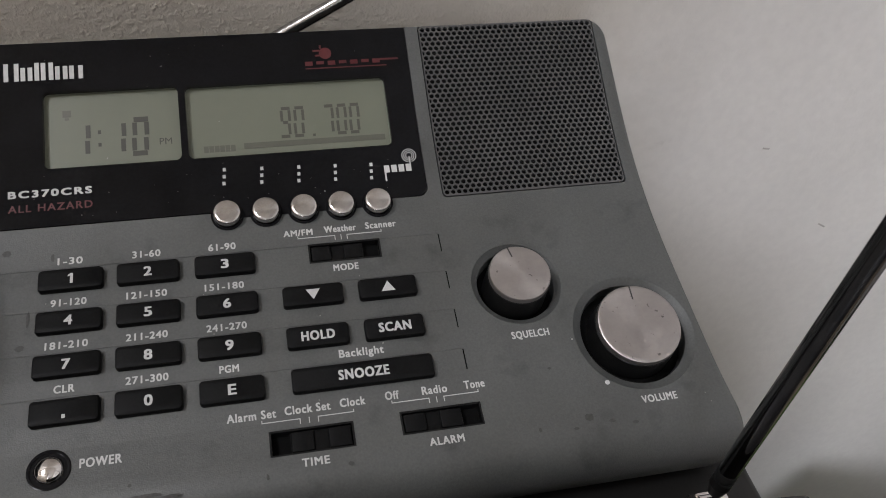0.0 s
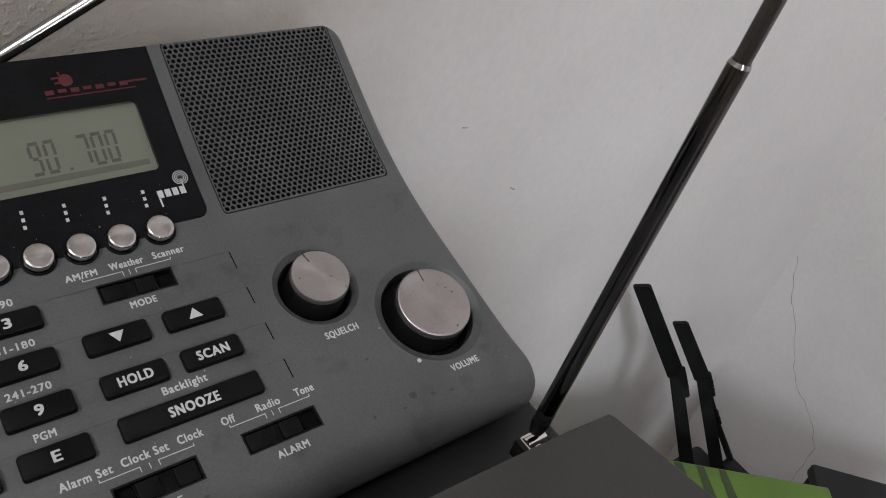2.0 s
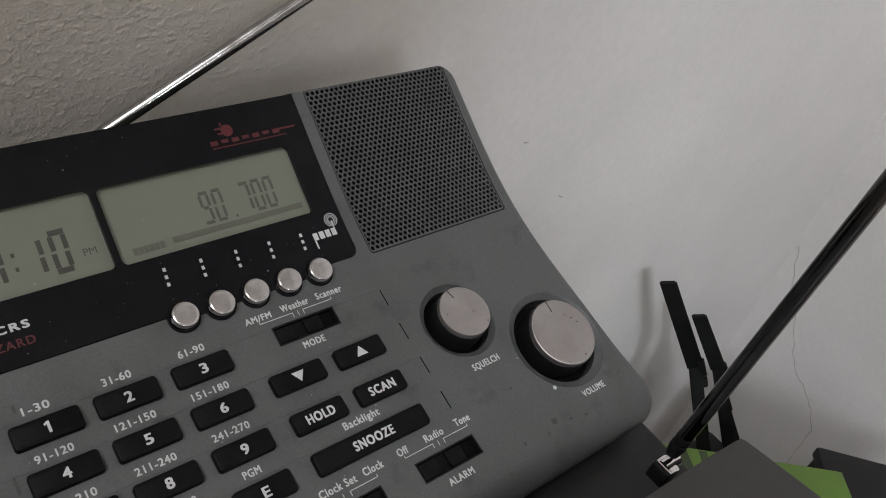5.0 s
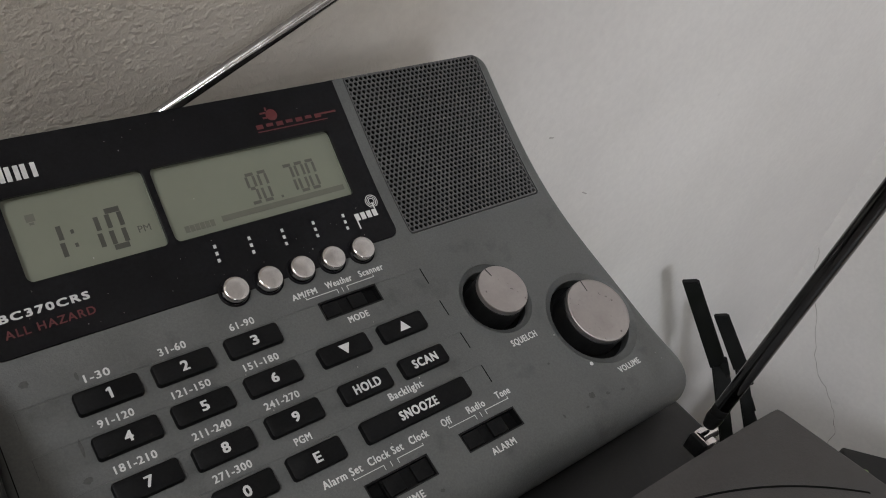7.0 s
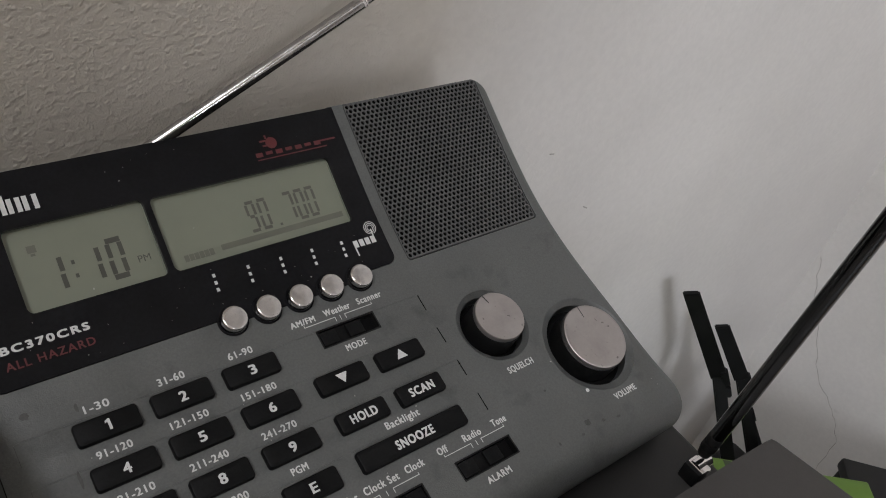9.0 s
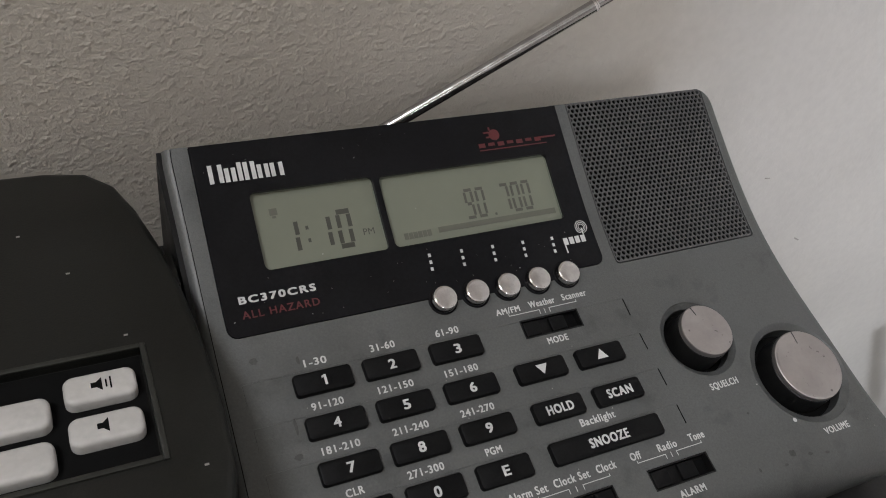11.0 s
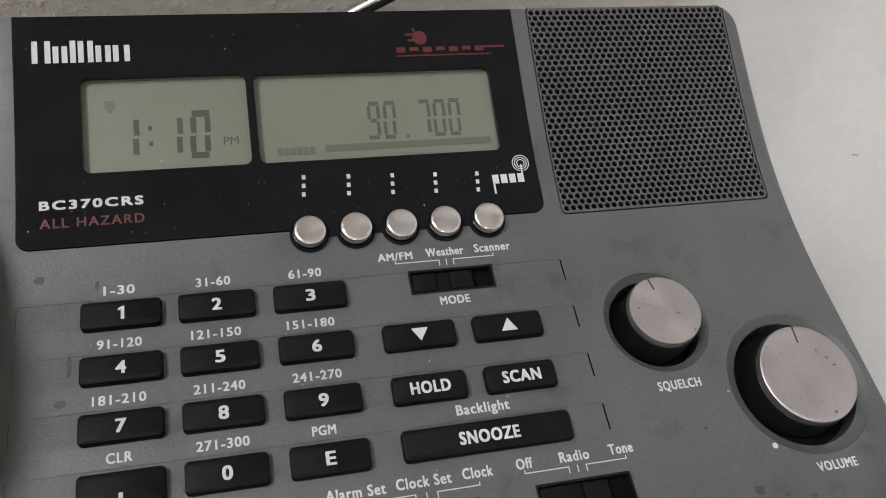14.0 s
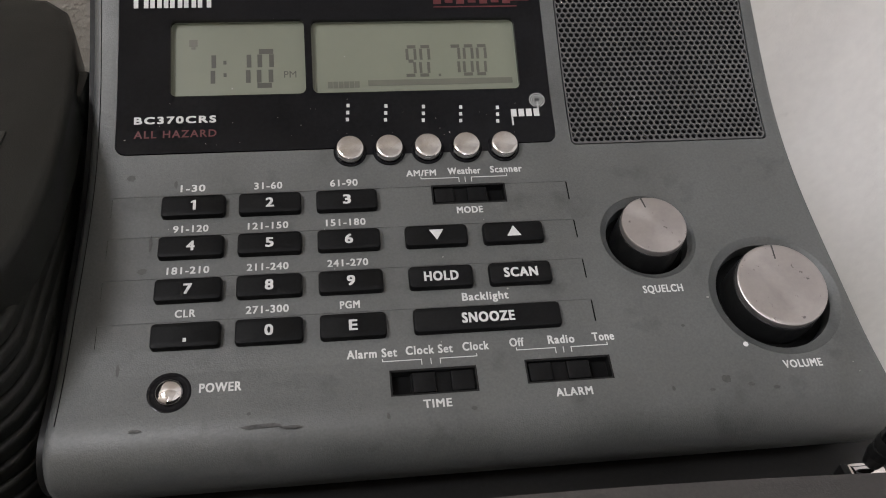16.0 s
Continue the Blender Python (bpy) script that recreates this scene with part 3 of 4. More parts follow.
# printed marks on the panel: plain shapes for the maker's marks, letters for the rest
H = 0.032
for x0, x1, y0, y1 in ((-12.99, -12.57, 3.98, 4.46), (-12.52, -12.19, 3.98, 4.34), (-11.95, -11.6, 3.98, 4.45), (-11.55, -11.2, 3.98, 4.34), (-11.15, -10.76, 3.98, 4.34)):
    for a, b in ((x0, x0 + 0.13), (x1 - 0.13, x1)):
        part("mark", strip(a, b, y0, y1, H), INK, panel)
part("mark", strip(-12.13, -12.0, 3.98, 4.46, H), INK, panel)
for m in (*[strip(-4.1 + 0.36 * i, -3.86 + 0.36 * i, 4.0 + 0.03 * (i % 2), 4.12, H) for i in range(7)], strip(-4.1, -1.5, 3.905, 3.935, H), strip(-1.75, -1.1, 4.07, 4.12, H),
          lathe([(0.2, 0), (0.2, 0.006)], frame_at(-3.43, 4.34, H), 14), strip(-3.82, -3.6, 4.4, 4.45, H), strip(-3.76, -3.62, 4.26, 4.31, H), strip(-3.6, -3.54, 4.48, 4.58, H)):
    part("mark", m, RED_INK, panel, "dull red mark")
part("lettering", letters("BC370CRS", -11.78, 0.94, 2.28, 0.21, H, stroke=0.014, spread=1.25), INK, panel)
part("lettering", letters("ALL HAZARD", -11.77, 0.54, 2.28, 0.22, H, stroke=0.006, spread=1.2), RED_INK, panel)
for i in range(5):
    x = -6.86 + 1.11 * i
    for k in range(3):
        part("mark", strip(x - 0.045 - 0.02 * k, x + 0.045 - 0.02 * k, 1.16 - 0.2 * k - 0.042 * i, 1.26 - 0.2 * k - 0.042 * i, H), INK, panel)
# station mark: small bars under three rings
for m in (*[strip(x, x + 0.17, 0.76, 0.98, H) for x in (-2.03, -1.80, -1.57, -1.34)], strip(-2.03, -1.98, 0.5, 0.755, H), strip(-1.21, -1.17, 0.985, 1.2, H)):
    part("mark", m, INK, panel)
for r in (0.09, 0.15, 0.21):
    m = frame_at(-1.19, 1.23, H)
    ring = bmesh.new()
    a = [ring.verts.new(m @ Vector((r * math.cos(t), r * math.sin(t), 0))) for t in (2 * math.pi * i / 24 for i in range(24))]
    b = [ring.verts.new(m @ Vector(((r + 0.025) * math.cos(t), (r + 0.025) * math.sin(t), 0))) for t in (2 * math.pi * i / 24 for i in range(24))]
    for i in range(24):
        ring.faces.new((a[i], a[(i + 1) % 24], b[(i + 1) % 24], b[i]))
    part("mark", ring, INK, panel)

# loudspeaker grille: a sheet of punched holes
grille = part("speaker_grille", plate(-0.28, 5.78, -0.10, 5.03, -0.14, -0.012, 0.14, ((-0.25, 5.75, -0.05, 4.99),), 0.3), MESH_BLACK, radio, "black perforated metal loudspeaker grille")
PITCH, GX0, GX1, GY0, GY1 = 0.191, -0.25, 5.75, -0.05, 4.99
rows_n = 35
# the rows are evenly spaced along the curved face
run_y = np.linspace(GY0, GY1, 200)
run_z = np.array([height(y) for y in run_y])
run_l = np.concatenate(([0.0], np.cumsum(np.hypot(np.diff(run_y), np.diff(run_z)))))
sheet = bmesh.new()
dl = run_l[-1] / rows_n
cols = int((GX1 - GX0) / PITCH)
dx = (GX1 - GX0) / cols
HOLE = 0.079


def on_grille(x, l, h):
    return on_front(min(GX1, max(GX0, x)), float(np.interp(l, run_l, run_y)), h)


for j in range(rows_n):
    for i in range(cols + (1 if j % 2 else 0)):
        cx = GX0 + dx * (i + (0 if j % 2 else 0.5))
        cl = dl * (j + 0.5)
        out, rim, low = [], [], []
        for k in range(12):
            a = 2 * math.pi * k / 12
            ux, ul = math.cos(a), math.sin(a)
            if k in (1, 5, 7, 11):      # the corners of the cell
                ox, ol = math.copysign(dx / 2, ux), math.copysign(dl / 2, ul)
            else:
                reach = min(0.5 * dx / max(abs(ux), 1e-6), 0.5 * dl / max(abs(ul), 1e-6))
                ox, ol = ux * reach, ul * reach
            out.append(sheet.verts.new(on_grille(cx + ox, cl + ol, -0.02)))
            rim.append(sheet.verts.new(on_grille(cx + ux * HOLE, cl + ul * HOLE, -0.02)))
            low.append(sheet.verts.new(on_grille(cx + ux * HOLE, cl + ul * HOLE, -0.08)))
        for k in range(12):
            m = (k + 1) % 12
            sheet.faces.new((out[k], out[m], rim[m], rim[k]))
            sheet.faces.new((rim[k], rim[m], low[m], low[k]))
part("perforated_sheet", sheet, MESH_BLACK, grille, smooth=60)
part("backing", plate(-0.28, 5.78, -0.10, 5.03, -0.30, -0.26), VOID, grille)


# round metal buttons under the display
def push_button(x, y):
    ob = part("push_button", lathe([(0.40, -0.1), (0.40, 0.24), (0.388, 0.285), (0.36, 0.312), (0.3, 0.322), (0.02, 0.328)], frame_at(x, y), 40), BUTTON, radio, "round polished metal button")
    part("button_ring", lathe([(0.475, -0.1), (0.475, 0.05), (0.45, 0.075), (0.42, 0.075), (0.41, -0.05)], frame_at(x, y), 40), BLACK_GLOSS, ob)


for i in range(5):
    push_button(-6.87 + 1.12 * i, -0.15)
part("button_bar", plate(-6.9, -2.4, -0.24, 0.0, -0.05, 0.034), BLACK_GLOSS, radio)


# keypad
def key(x0, x1, y0, y1, legend="", width=0.3, tall=0.36):
    ob = part("key", plate(x0, x1, y0, y1, -0.06, 0.2, 0.1, (), 0.3, 0.07), RUBBER, radio, "black rubber key")
    cx, cy = (x0 + x1) / 2, (y0 + y1) / 2
    if legend == "up" or legend == "down":
        s = 1 if legend == "up" else -1
        tri = bmesh.new()
        tri.faces.new([tri.verts.new(on_front(cx + a, cy + b * s, 0.203)) for a, b in ((-0.2, -0.15), (0.2, -0.15), (0, 0.17))])
        part("legend", tri, INK, ob)
    elif legend == "1":
        one = bmesh.new()
        one.faces.new([one.verts.new(on_front(cx + a, cy + b, 0.203)) for a, b in ((0.0, -0.15), (0.075, -0.15), (0.075, 0.15), (0.02, 0.15), (-0.06, 0.105), (-0.06, 0.05), (0.0, 0.075))])
        part("legend", one, INK, ob)
    elif legend == ".":
        part("legend", strip(cx - 0.04, cx + 0.04, cy - 0.2, cy - 0.1, 0.201), INK, ob)
    elif legend:
        part("legend", letters(legend, cx, cy, width, tall, 0.203, stroke=0.014, spread=1.15), INK, ob)


COLUMNS = ((-12.02, -10.33), (-9.97, -8.29), (-7.87, -6.19), (-5.51, -3.80), (-3.36, -1.67))
names = (("1", "2", "3"), ("4", "5", "6"), ("7", "8", "9"), (".", "0", "E"))
tops = (("1-30", "31-60", "61-90"), ("91-120", "121-150", "151-180"), ("181-210", "211-240", "241-270"), ("CLR", "271-300", "PGM"))
for j, (y0, y1) in enumerate(ROWS_Y):
    for i in range(3):
        x0, x1 = COLUMNS[i]
        ch = names[j][i]
        key(x0, x1, y0, y1, ch, 0.1 if ch == "1" else 0.22, 0.30)
        t = tops[j][i]
        part("lettering", letters(t, (x0 + x1) / 2 - 0.06, y1 + 0.315, 0.155 * len(t) + (0.05 if len(t) < 5 else 0.0), 0.22, 0.004, stroke=0.008, spread=1.12), INK, radio)
for (c, j, text, w) in ((3, 1, "down", 0), (4, 1, "up", 0), (3, 2, "HOLD", 0.92), (4, 2, "SCAN", 0.92)):
    key(*COLUMNS[c], *ROWS_Y[j], text, w, 0.29)
key(-5.49, -1.63, ROWS_Y[3][0] + 0.02, ROWS_Y[3][1] + 0.02, "SNOOZE", 1.38, 0.29)
for text, x, y, w, t in (("Backlight", -3.53, -4.74, 1.24, 0.24), ("AM/FM", -4.88, -0.86, 0.86, 0.2), ("Weather", -3.63, -0.83, 0.96, 0.22), ("Scanner", -2.40, -0.82, 0.94, 0.22), ("MODE", -3.61, -2.08, 0.74, 0.22),
                         ("Alarm Set", -6.60, -6.14, 1.26, 0.24), ("Clock Set", -5.15, -6.12, 1.2, 0.24), ("Clock", -3.96, -6.10, 0.68, 0.24), ("TIME", -5.08, -7.55, 0.7, 0.23), ("Off", -2.89, -6.07, 0.38, 0.24),
                         ("Radio", -1.72, -6.06, 0.7, 0.24), ("Tone", -0.60, -6.05, 0.58, 0.24), ("ALARM", -1.65, -7.49, 0.94, 0.23), ("POWER", -10.29, -6.76, 1.0, 0.25), ("SQUELCH", 1.34, -4.81, 1.12, 0.23), ("VOLUME", 4.52, -7.14, 1.06, 0.23)):
    part("lettering", letters(text, x, y, w, t, 0.004, stroke=0.009, spread=1.14), INK, radio)


def bracket(x0, x1, x2, x3, y, drop=0.13, w=0.022):
    """The thin lines that tie three words to one switch."""
    mid = (x1 + x2) / 2
    for a, b, c, d in ((x0, x1, y, y + w), (x1 - w, x1, y - drop, y - 0.001), (mid - w / 2, mid + w / 2, y - drop, y + 0.03), (x2, x2 + w, y - drop, y - 0.001), (x2, x3, y, y + w),
                       (x0, x0 + w, y + w, y + 0.08), (x3 - w, x3, y + w, y + 0.08)):
        part("mark", strip(a, b, c, d, 0.003), INK, radio)


bracket(-4.91, -3.80, -3.46, -2.40, -1.06)
bracket(-6.36, -5.36, -4.91, -3.95, -6.39)
bracket(-2.93, -1.90, -1.51, -0.52, -6.30)
for y0, y1 in ROWS_Y:
    part("slit", strip(-0.715, -0.675, y0 + 0.14, y1 + 0.08, -0.011), VOID, radio)
    part("slit", strip(-13.37, -13.355, y0 + 0.14, y1 + 0.08, -0.011), VOID, radio)


def slide_switch(x0, x1, y0, y1, at):
    """A slide switch in its slot; at: 0 pushed left, 1 pushed right."""
    ob = part("slide_switch", plate(x0, x1, y0, y1, -0.39, -0.01, 0, ((x0 + 0.05, x1 - 0.05, y0 + 0.05, y1 - 0.05),)), BLACK, radio, "black slide switch in a sunken slot")
    part("slot_floor", plate(x0 + 0.04, x1 - 0.04, y0 + 0.04, y1 - 0.04, -0.39, -0.3), VOID, ob)
    w = (x1 - x0) * 0.74
    a = x0 + 0.05 + at * (x1 - x0 - 0.1 - w)
    part("slider", join(plate(a, a + w, y0 + 0.06, y1 - 0.06, -0.29, -0.14), plate(a + 0.04, a + w * 0.38, y0 + 0.08, y1 - 0.08, -0.14, -0.03, 0.03, (), 0.3, 0.03),
                        plate(a + w * 0.62, a + w - 0.04, y0 + 0.08, y1 - 0.08, -0.14, -0.03, 0.03, (), 0.3, 0.03)), RUBBER, ob)


for s, at in zip(SWITCHES, (0.0, 1.0, 0.0)):
    slide_switch(*s, at)

# power button and knobs
p = part("power_button", lathe([(0.36, -0.4), (0.36, -0.02), (0.34, 0.06), (0.28, 0.13), (0.18, 0.18), (0.02, 0.2)], frame_at(-11.49, -6.83), 40), CHROME, radio, "domed polished metal power button")
part("button_well", lathe([(0.52, 0.0), (0.52, 0.02), (0.49, 0.03), (0.44, 0.02), (0.42, -0.3), (0.38, -0.42)], frame_at(-11.49, -6.83), 40), BLACK_GLOSS, p)


def knob(centre, well, r, tall, turn):
    m = frame_at(*centre)
    ob = part("knob", lathe([(r * 1.05, -0.55), (r * 1.04, -0.1), (r * 1.02, tall - 0.2), (r * 0.99, tall - 0.17)], m, 56), BLACK, radio, "black knob with a brushed metal cap")
    cap = part("cap", lathe([(r * 1.005, tall - 0.18), (r, tall - 0.05), (r * 0.992, tall - 0.015), (r * 0.972, tall + 0.004), (r * 0.9, tall + 0.012), (0.02, tall + 0.02)], m, 56), BRUSHED, ob, "scuffed brushed metal cap")
    d = m @ pose(0, 0, 0, 0, 0, turn)
    part("pointer", turned(box(-0.02, 0.02, r * 0.62, r * 0.97, tall + 0.008, tall + 0.02), d), STAIN, cap)
    part("well_floor", lathe([(well * 0.84, -0.6), (well * 0.84, -0.56), (0.1, -0.55)], m, 48), VOID, ob)


knob(SQUELCH, 1.36, 0.92, 0.6, 12)
knob(VOLUME, 1.84, 1.235, 0.5, -2)
part("mark", lathe([(0.07, 0), (0.07, 0.006)], frame_at(3.17, -6.52, 0.003), 14), INK, radio)

# grime and dust on the housing
random.seed(4)
for x, y, rx, ry in ((-9.2, -7.82, 0.42, 0.06), (-9.55, -7.84, 0.22, 0.05), (2.35, -7.45, 0.15, 0.12), (2.95, -7.62, 0.1, 0.06), (-12.9, -0.72, 0.12, 0.1), (1.9, -7.7, 0.07, 0.05), (-6.3, -7.8, 0.04, 0.09), (-9.6, -7.5, 0.05, 0.05), (1.62, -5.9, 0.06, 0.04), (-12.25, -2.75, 0.05, 0.28), (-12.4, -3.55, 0.13, 0.09), (-11.7, -0.95, 0.05, 0.12), (-4.2, -7.75, 0.08, 0.06), (0.9, -7.6, 0.05, 0.07), (-12.75, -6.2, 0.05, 0.16), (-8.6, -7.9, 0.3, 0.04), (3.6, -7.75, 0.1, 0.05), (-12.2, -7.75, 0.16, 0.05)):
    blot = bmesh.new()
    k = 18
    ring = [blot.verts.new(on_front(x + rx * math.cos(a) * random.uniform(0.7, 1.1), y + ry * math.sin(a) * random.uniform(0.7, 1.1), 0.003)) for a in (2 * math.pi * i / k for i in range(k))]
    blot.faces.new(ring)
    part("grime", blot, STAIN, radio)
for i in range(26):
    x, y = random.uniform(-13.2, 6), random.uniform(-7.6, 4.6)
    if -1.0 < y < 4.9 and x > -0.8:
        continue
    s = random.uniform(0.012, 0.03)
    part("dust_speck", turned(box(-s, s, -s * 0.7, s * 0.7, 0, 0.012), frame_at(x, y, 0.032 if y > 0 else 0.002) @ pose(0, 0, 0, 0, 0, random.uniform(0, 180))), DUST, radio)

# finer dust on the glossy panel
for i in range(36):
    x, y = random.uniform(-13.2, -1.0), random.choice((random.uniform(0.15, 1.5), random.uniform(3.65, 4.8)))
    w, t = random.uniform(0.006, 0.016), random.uniform(0.003, 0.006)
    part("dust_speck", turned(box(-w, w, -t, t, 0, 0.006), frame_at(x, y, 0.032) @ pose(0, 0, 0, 0, 0, random.uniform(0, 180))), DUST, panel)


# rear telescopic aerial of the radio
def aerial(parent, start, end, sizes, mat, steps):
    a, b = Vector(start), Vector(end)
    for (f0, f1), r in zip(zip(steps, steps[1:]), sizes):
        ob = part("aerial_section", rod(a.lerp(b, f0), a.lerp(b, f1), r, r, 24), mat, parent)
        q = a.lerp(b, f1)
        d = (b - a).normalized()
        part("aerial_collar", rod(q - d * 0.12, q + d * 0.05, r * 1.06, r * 0.95, 24), CHROME, parent)


aerial(radio, (-7.6, 8.0, -0.3), (22.0, 8.0, 16.5), (0.24, 0.2, 0.16), DULL_CHROME, (0.0, 0.33, 0.66, 1.0))
part("aerial_pivot", join(box(-8.2, -7.2, 5.5, 7.6, -1.0, -0.1, 0.15), rod((-7.7, 7.2, -0.5), (-7.7, 8.35, -0.5), 0.38, 0.38)), BLACK, radio)

# ---- the second player in front, with its own aerial ----
player = thing("cd_player", (-4, -20, SHELF), "dark grey portable disc player with a round lid groove", "player")
N = 14
TOP = -0.3
back = [(-13.0 + 18.5 * i / N, -11.52 + 0.25 * math.sin(math.pi * i / N)) for i in range(N + 1)]
outline = back[::-1] + [(-13.6, -13.0), (-15.2, -30.0), (9.2, -30.0), (5.93, -11.72), (5.84, -11.56)]
part("housing", prism(outline, SHELF, TOP, 0.08), DEVICE, player)
lid_c, lid_r = Vector((-3.2, -25.6)), 13.85
for r0, r1 in ((lid_r, lid_r + 0.07),):
    ring = bmesh.new()
    arc = [radians(50 + 82 * i / 90) for i in range(91)]
    a = [ring.verts.new((lid_c.x + r0 * math.cos(t), lid_c.y + r0 * math.sin(t), TOP + 0.006)) for t in arc]
    b = [ring.verts.new((lid_c.x + r1 * math.cos(t), lid_c.y + r1 * math.sin(t), TOP + 0.006)) for t in arc]
    for i in range(90):
        ring.faces.new((a[i], a[i + 1], b[i + 1], b[i]))
    part("lid_groove", ring, VOID, player)
for i in range(5):
    part("mark", box(-2.5 + 0.32 * i, -2.28 + 0.32 * i, -12.72, -12.45, TOP + 0.002, TOP + 0.008), VOID, player)
for i in range(5):
    part("mark", turned(box(-0.07, 0.07, -0.1, 0.1, TOP + 0.002, TOP + 0.007), Matrix.Translation((2.2 + 0.22 * i, -13.55 - 0.1 * i, 0)) @ pose(0, 0, 0, 0, 0, -24)), DARK_EMBOSS, player)
part("aerial_hinge", join(box(3.98, 4.5, -11.0, -10.3, -2.35, -1.75, 0.12), rod((4.05, -10.6, -1.9), (4.75, -10.6, -1.9), 0.24, 0.24)), CHROME, player, "chrome aerial hinge")
part("hinge_socket", box(3.82, 4.02, -10.95, -10.3, -2.45, -1.75, 0.08), BLACK, player)
a, b = Vector((4.41, -10.5, -1.5)), Vector((5.16, -10.85, 10.3))
part("aerial_root", join(rod(a, a.lerp(b, 0.03), 0.2, 0.27, 24), rod(a.lerp(b, 0.03), a.lerp(b, 0.05), 0.27, 0.26, 24), rod(a.lerp(b, 0.05), a.lerp(b, 0.06), 0.22, 0.22, 24), rod(a.lerp(b, 0.06), a.lerp(b, 0.08), 0.26, 0.26, 24)), BLACK, player)
part("aerial_section", rod(a.lerp(b, 0.08), b, 0.25, 0.25, 28), DARK_CHROME, player)
part("aerial_collar", rod(b, a.lerp(b, 1.008), 0.25, 0.22, 28), DULL_CHROME, player)
part("aerial_section", rod(a.lerp(b, 1.005), a.lerp(b, 2.3), 0.195, 0.195, 28), DARK_CHROME, player)

# ---- the ribbed telephone on the left ----
phone = thing("telephone", (-20, -1, SHELF), "olive black desk telephone with ribbed base and pale keys", "telephone")
face = [(-26.0, 7.1), (-17.4, 6.9), (-16.2, 6.65), (-15.5, 5.9), (-15.05, 4.6), (-14.65, 2.8), (-14.4, 1.0), (-14.25, -1.0), (-14.2, -3.1), (-14.3, -4.8), (-14.55, -5.7), (-15.1, -6.3), (-16.2, -6.6), (-26.0, -6.9)]
ZT = 1.4
part("face_plate", cut_away(prism(face, ZT - 1.3, ZT, 0.25), box(-24, -15.8, -4.2, -0.9, ZT - 0.25, ZT + 1, 0)), PHONE, phone)
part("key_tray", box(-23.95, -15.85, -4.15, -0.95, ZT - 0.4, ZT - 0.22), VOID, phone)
part("tray_rim", join(box(-15.8, -15.66, -4.34, -0.76, ZT - 0.02, ZT + 0.05, 0.02), box(-24.1, -15.802, -0.9, -0.76, ZT - 0.02, ZT + 0.05, 0.02), box(-24.1, -15.802, -4.34, -4.2, ZT - 0.02, ZT + 0.05, 0.02)), PHONE_RIM, phone)
for x0, x1, y0, y1, icon in ((-17.65, -16.02, -2.3, -1.45, 2), (-17.65, -16.02, -3.5, -2.68, 1), (-19.7, -17.95, -2.75, -1.85, 0), (-19.7, -17.95, -4.0, -3.1, 0)):
    k = part("key", prism(round_rect(x0, x1, y0, y1, 0.25), ZT - 0.22, ZT + 0.12, 0.12), PHONE_KEY, phone, "pale plastic telephone key")
    if icon:
        cx, cy = (x0 + x1) / 2, (y0 + y1) / 2
        sp = bmesh.new()
        sp.faces.new([sp.verts.new((cx + u, cy + v, ZT + 0.124)) for u, v in ((-0.2, -0.08), (-0.08, -0.08), (0.05, -0.2), (0.05, 0.2), (-0.08, 0.08), (-0.2, 0.08))])
        if icon == 2:
            sp = join(sp, box(cx + 0.12, cx + 0.16, cy - 0.12, cy + 0.12, ZT + 0.12, ZT + 0.126), box(cx + 0.22, cx + 0.26, cy - 0.18, cy + 0.18, ZT + 0.12, ZT + 0.126))
        part("legend", sp, VOID, k)
ribs = 9
for i in range(ribs):
    z = SHELF + 0.2 + (ZT - 1.6 - SHELF - 0.2) * i / (ribs - 1)
    out = 0.35 - 0.75 * i / (ribs - 1)
    e = -14.4 + out * 0.4
    bend = [(e - 2.6 + 2.6 * math.cos(radians(-9 * k)), -6.0 - out + 2.6 * math.sin(radians(-9 * k))) for k in range(11)]
    part("rib", prism([(-26, 5.0), (-16.0, 5.0), (e - 0.5, 4.0), (e - 0.1, 0.0)] + bend + [(-26, -8.9 - out)], z, z + 0.42, 0.17), PHONE, phone)
part("core", prism([(-25.8, 4.6), (-15.6, 4.6), (-15.0, -5.4), (-15.4, -7.2), (-25.8, -7.6)], SHELF, ZT - 1.3), BLACK, phone)
part("side_clip", box(-14.95, -14.35, 1.5, 2.9, -0.4, 1.0, 0.12), PHONE, phone)
for x, y in ((-15.0, -4.75), (-17.2, 2.2), (-16.1, -0.4), (-18.3, 4.0), (-16.8, -5.6)):
    part("dust_speck", box(x, x + 0.1, y, y + 0.05, ZT, ZT + 0.015), DUST, phone)

# ---- the corner below: bench, router, cartons ----
bench = thing("low_bench", (55, -8, FLOOR_Z), "low wooden bench in the room corner, unseen, pale to bounce light", "bench")
part("bench_top", box(24, 76, -46, -3.5, -69, -66, 0.3), BENCH, bench)
for x in (26, 72):
    for y in (-44, -7.5):
        part("leg", box(x, x + 3, y, y + 3, FLOOR_Z, -69, 0.2), BENCH, bench)


def slanted(x, y, rz):
    return Matrix.Translation((x, y, 0)) @ pose(0, 0, 0, 0, 0, rz)


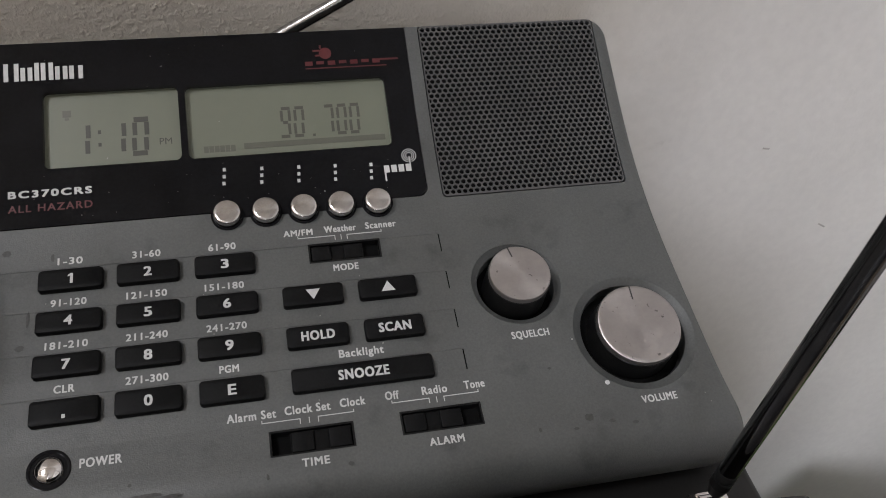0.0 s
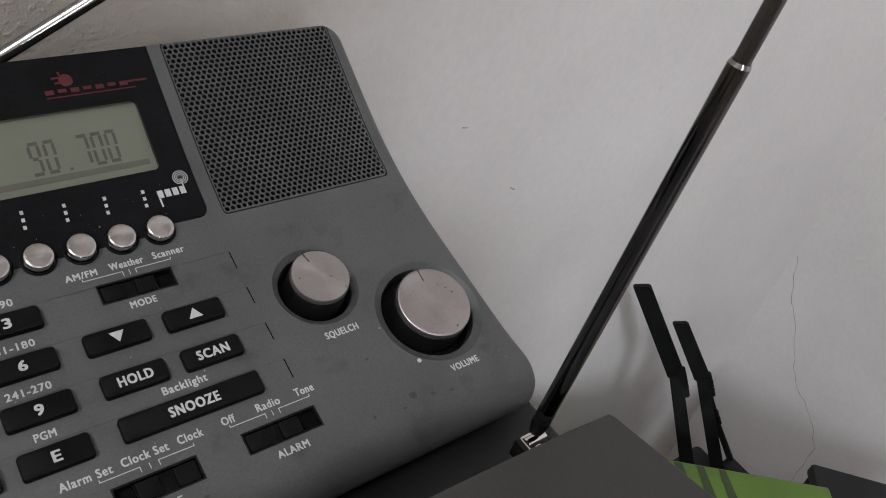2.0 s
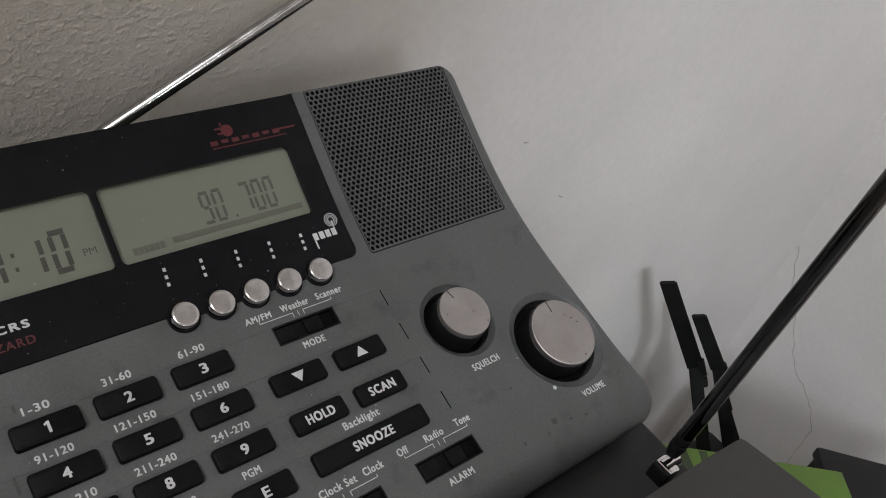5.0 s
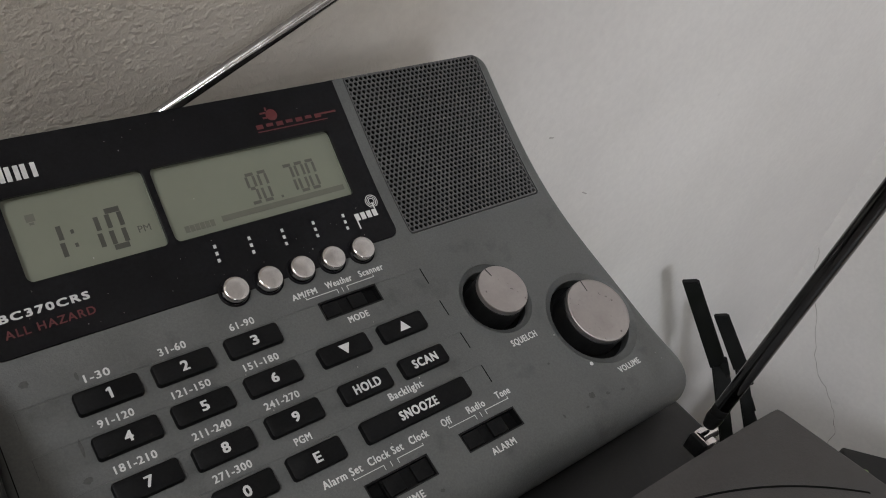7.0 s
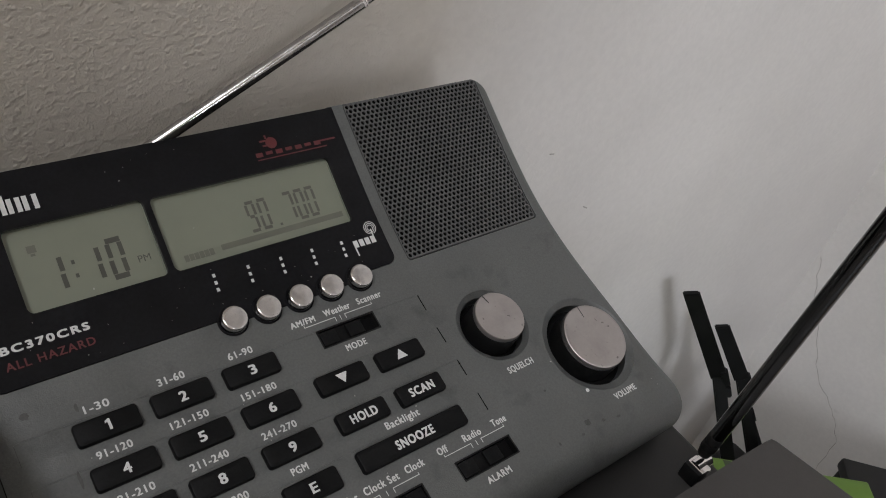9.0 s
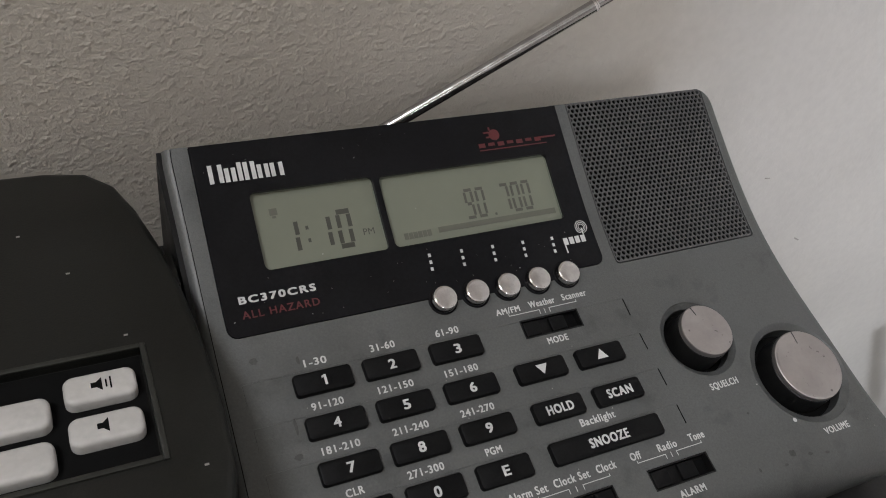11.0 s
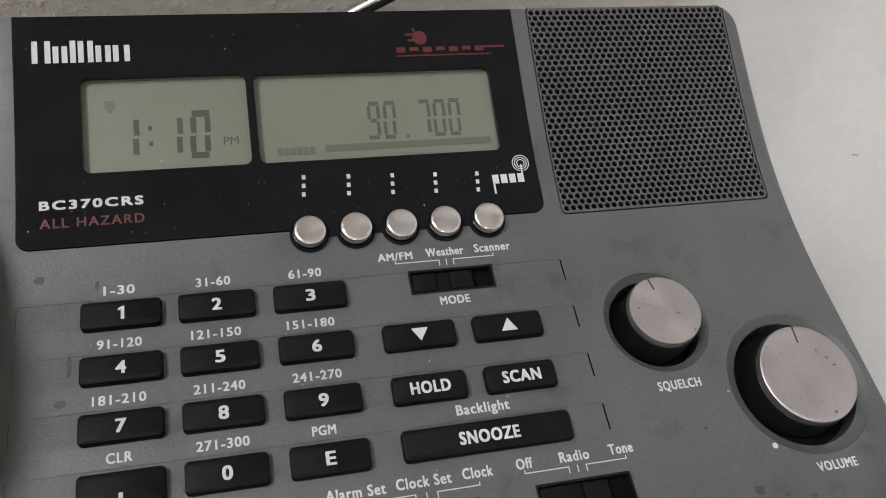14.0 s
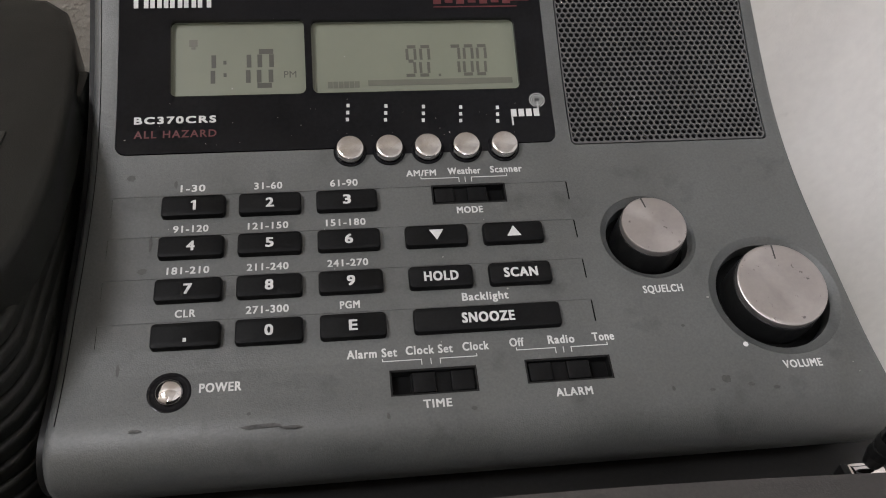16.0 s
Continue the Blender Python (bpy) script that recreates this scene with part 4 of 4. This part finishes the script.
carton = thing("green_carton", (38, -13, -66), "bright green cardboard box with dark slanted stripes", "box")
M = slanted(48.3, -12.0, -39)
part("box_body", turned(box(-23, 0, -18, 0, -66, -34, 0.2), M), GREEN, carton)
for i in range(7):
    stripe = bmesh.new()
    x = -22.2 + 1.9 * i
    w = 0.95 - 0.06 * i
    pts = [(x, -17.5), (x + w, -17.5), (x + w + 2.6, -8), (x + w + 1.2, -0.2), (x + 1.2, -0.2), (x + 1.9, -8)]
    stripe.faces.new([stripe.verts.new((u, v, -33.97)) for u, v in pts])
    part("stripe", turned(stripe, M), DARK_CARD, carton)

crate = thing("black_case", (66, -18, -66), "plain black case standing beside the wall", "case")
part("case_body", turned(box(0, 15.5, -22, 0, -66, -45, 0.4), slanted(60.2, -8.5, -46)), BLACK, crate)
part("case_lid", turned(box(-0.3, 15.8, -22.3, 0.3, -45, -43.6, 0.3), slanted(60.2, -8.5, -46)), CABINET, crate)

plinth = thing("brown_carton", (52, -1, -66), "closed dark cardboard box under the router", "box")
part("box_body", box(45, 53.4, -8, 0.2, -66, -49.5, 0.2), WOOD, plinth)
router = thing("router", (55, -1.5, -49.5), "black router with tall flat paddle aerials", "router")
part("router_body", join(box(44.8, 53.6, -7, 0.2, -49.5, -46.2, 0.6), box(53.0, 58.4, -5, -1.9, -49.5, -48.9, 0.2)), BLACK, router)


def paddle(tip, bend, foot, w):
    """A hinged paddle aerial: blade from its slanted tip to the bend, hinge knuckle, stem down to the foot."""
    def slab(p, q, w0, w1, th, off=0.0, cut=0.0):
        p, q = Vector(p), Vector(q)
        d = (q - p).normalized()
        wide = d.cross(Vector((0.75, 0.6, -0.25))).normalized()
        if wide.x < 0:
            wide = -wide
        thick = d.cross(wide).normalized()
        bm = bmesh.new()
        rings = []
        for c, ww, slant in ((p, w0, cut), (q, w1, 0.0)):
            c = c + wide * off
            rings.append([bm.verts.new(c + wide * (sx * ww) + thick * (sy * th) + d * (slant * sx)) for sx, sy in ((-1, -1), (1, -1), (1, 1), (-1, 1))])
        for i in range(4):
            bm.faces.new((rings[0][i], rings[0][(i + 1) % 4], rings[1][(i + 1) % 4], rings[1][i]))
        bm.faces.new(rings[0][::-1])
        bm.faces.new(rings[1])
        bmesh.ops.bevel(bm, geom=bm.edges[:], offset=min(0.12, w0 * 0.3), segments=2, affect="EDGES")
        return bm

    t, m, b = Vector(tip), Vector(bend), Vector(foot)
    ob = part("aerial", slab(t, m, w * 0.9, w, 0.3, 0.0, 0.3 * w), BLACK, router, "flat black paddle aerial")
    part("hinge", join(slab(t.lerp(m, 0.93), m.lerp(b, 0.06), w * 0.5, w * 0.5, 0.45, w * 0.75), slab(m.lerp(b, 0.07), m.lerp(b, 0.14), w * 0.45, w * 0.45, 0.4, w * 0.8)), BLACK, ob)
    part("stem", slab(t.lerp(m, 0.97), b, w * 0.75, w * 0.9, 0.4), BLACK, ob)


paddle((39.5, 6.5, -24.1), (44.9, 2.4, -33.6), (46.0, -5.6, -46.3), 0.75)
paddle((46.6, 5.2, -30.2), (49.0, 1.7, -35.4), (50.6, -5.4, -46.3), 0.72)
paddle((50.8, 1.5, -37.5), (53.4, 0.3, -41.8), (58.0, -2.1, -49.0), 0.36)
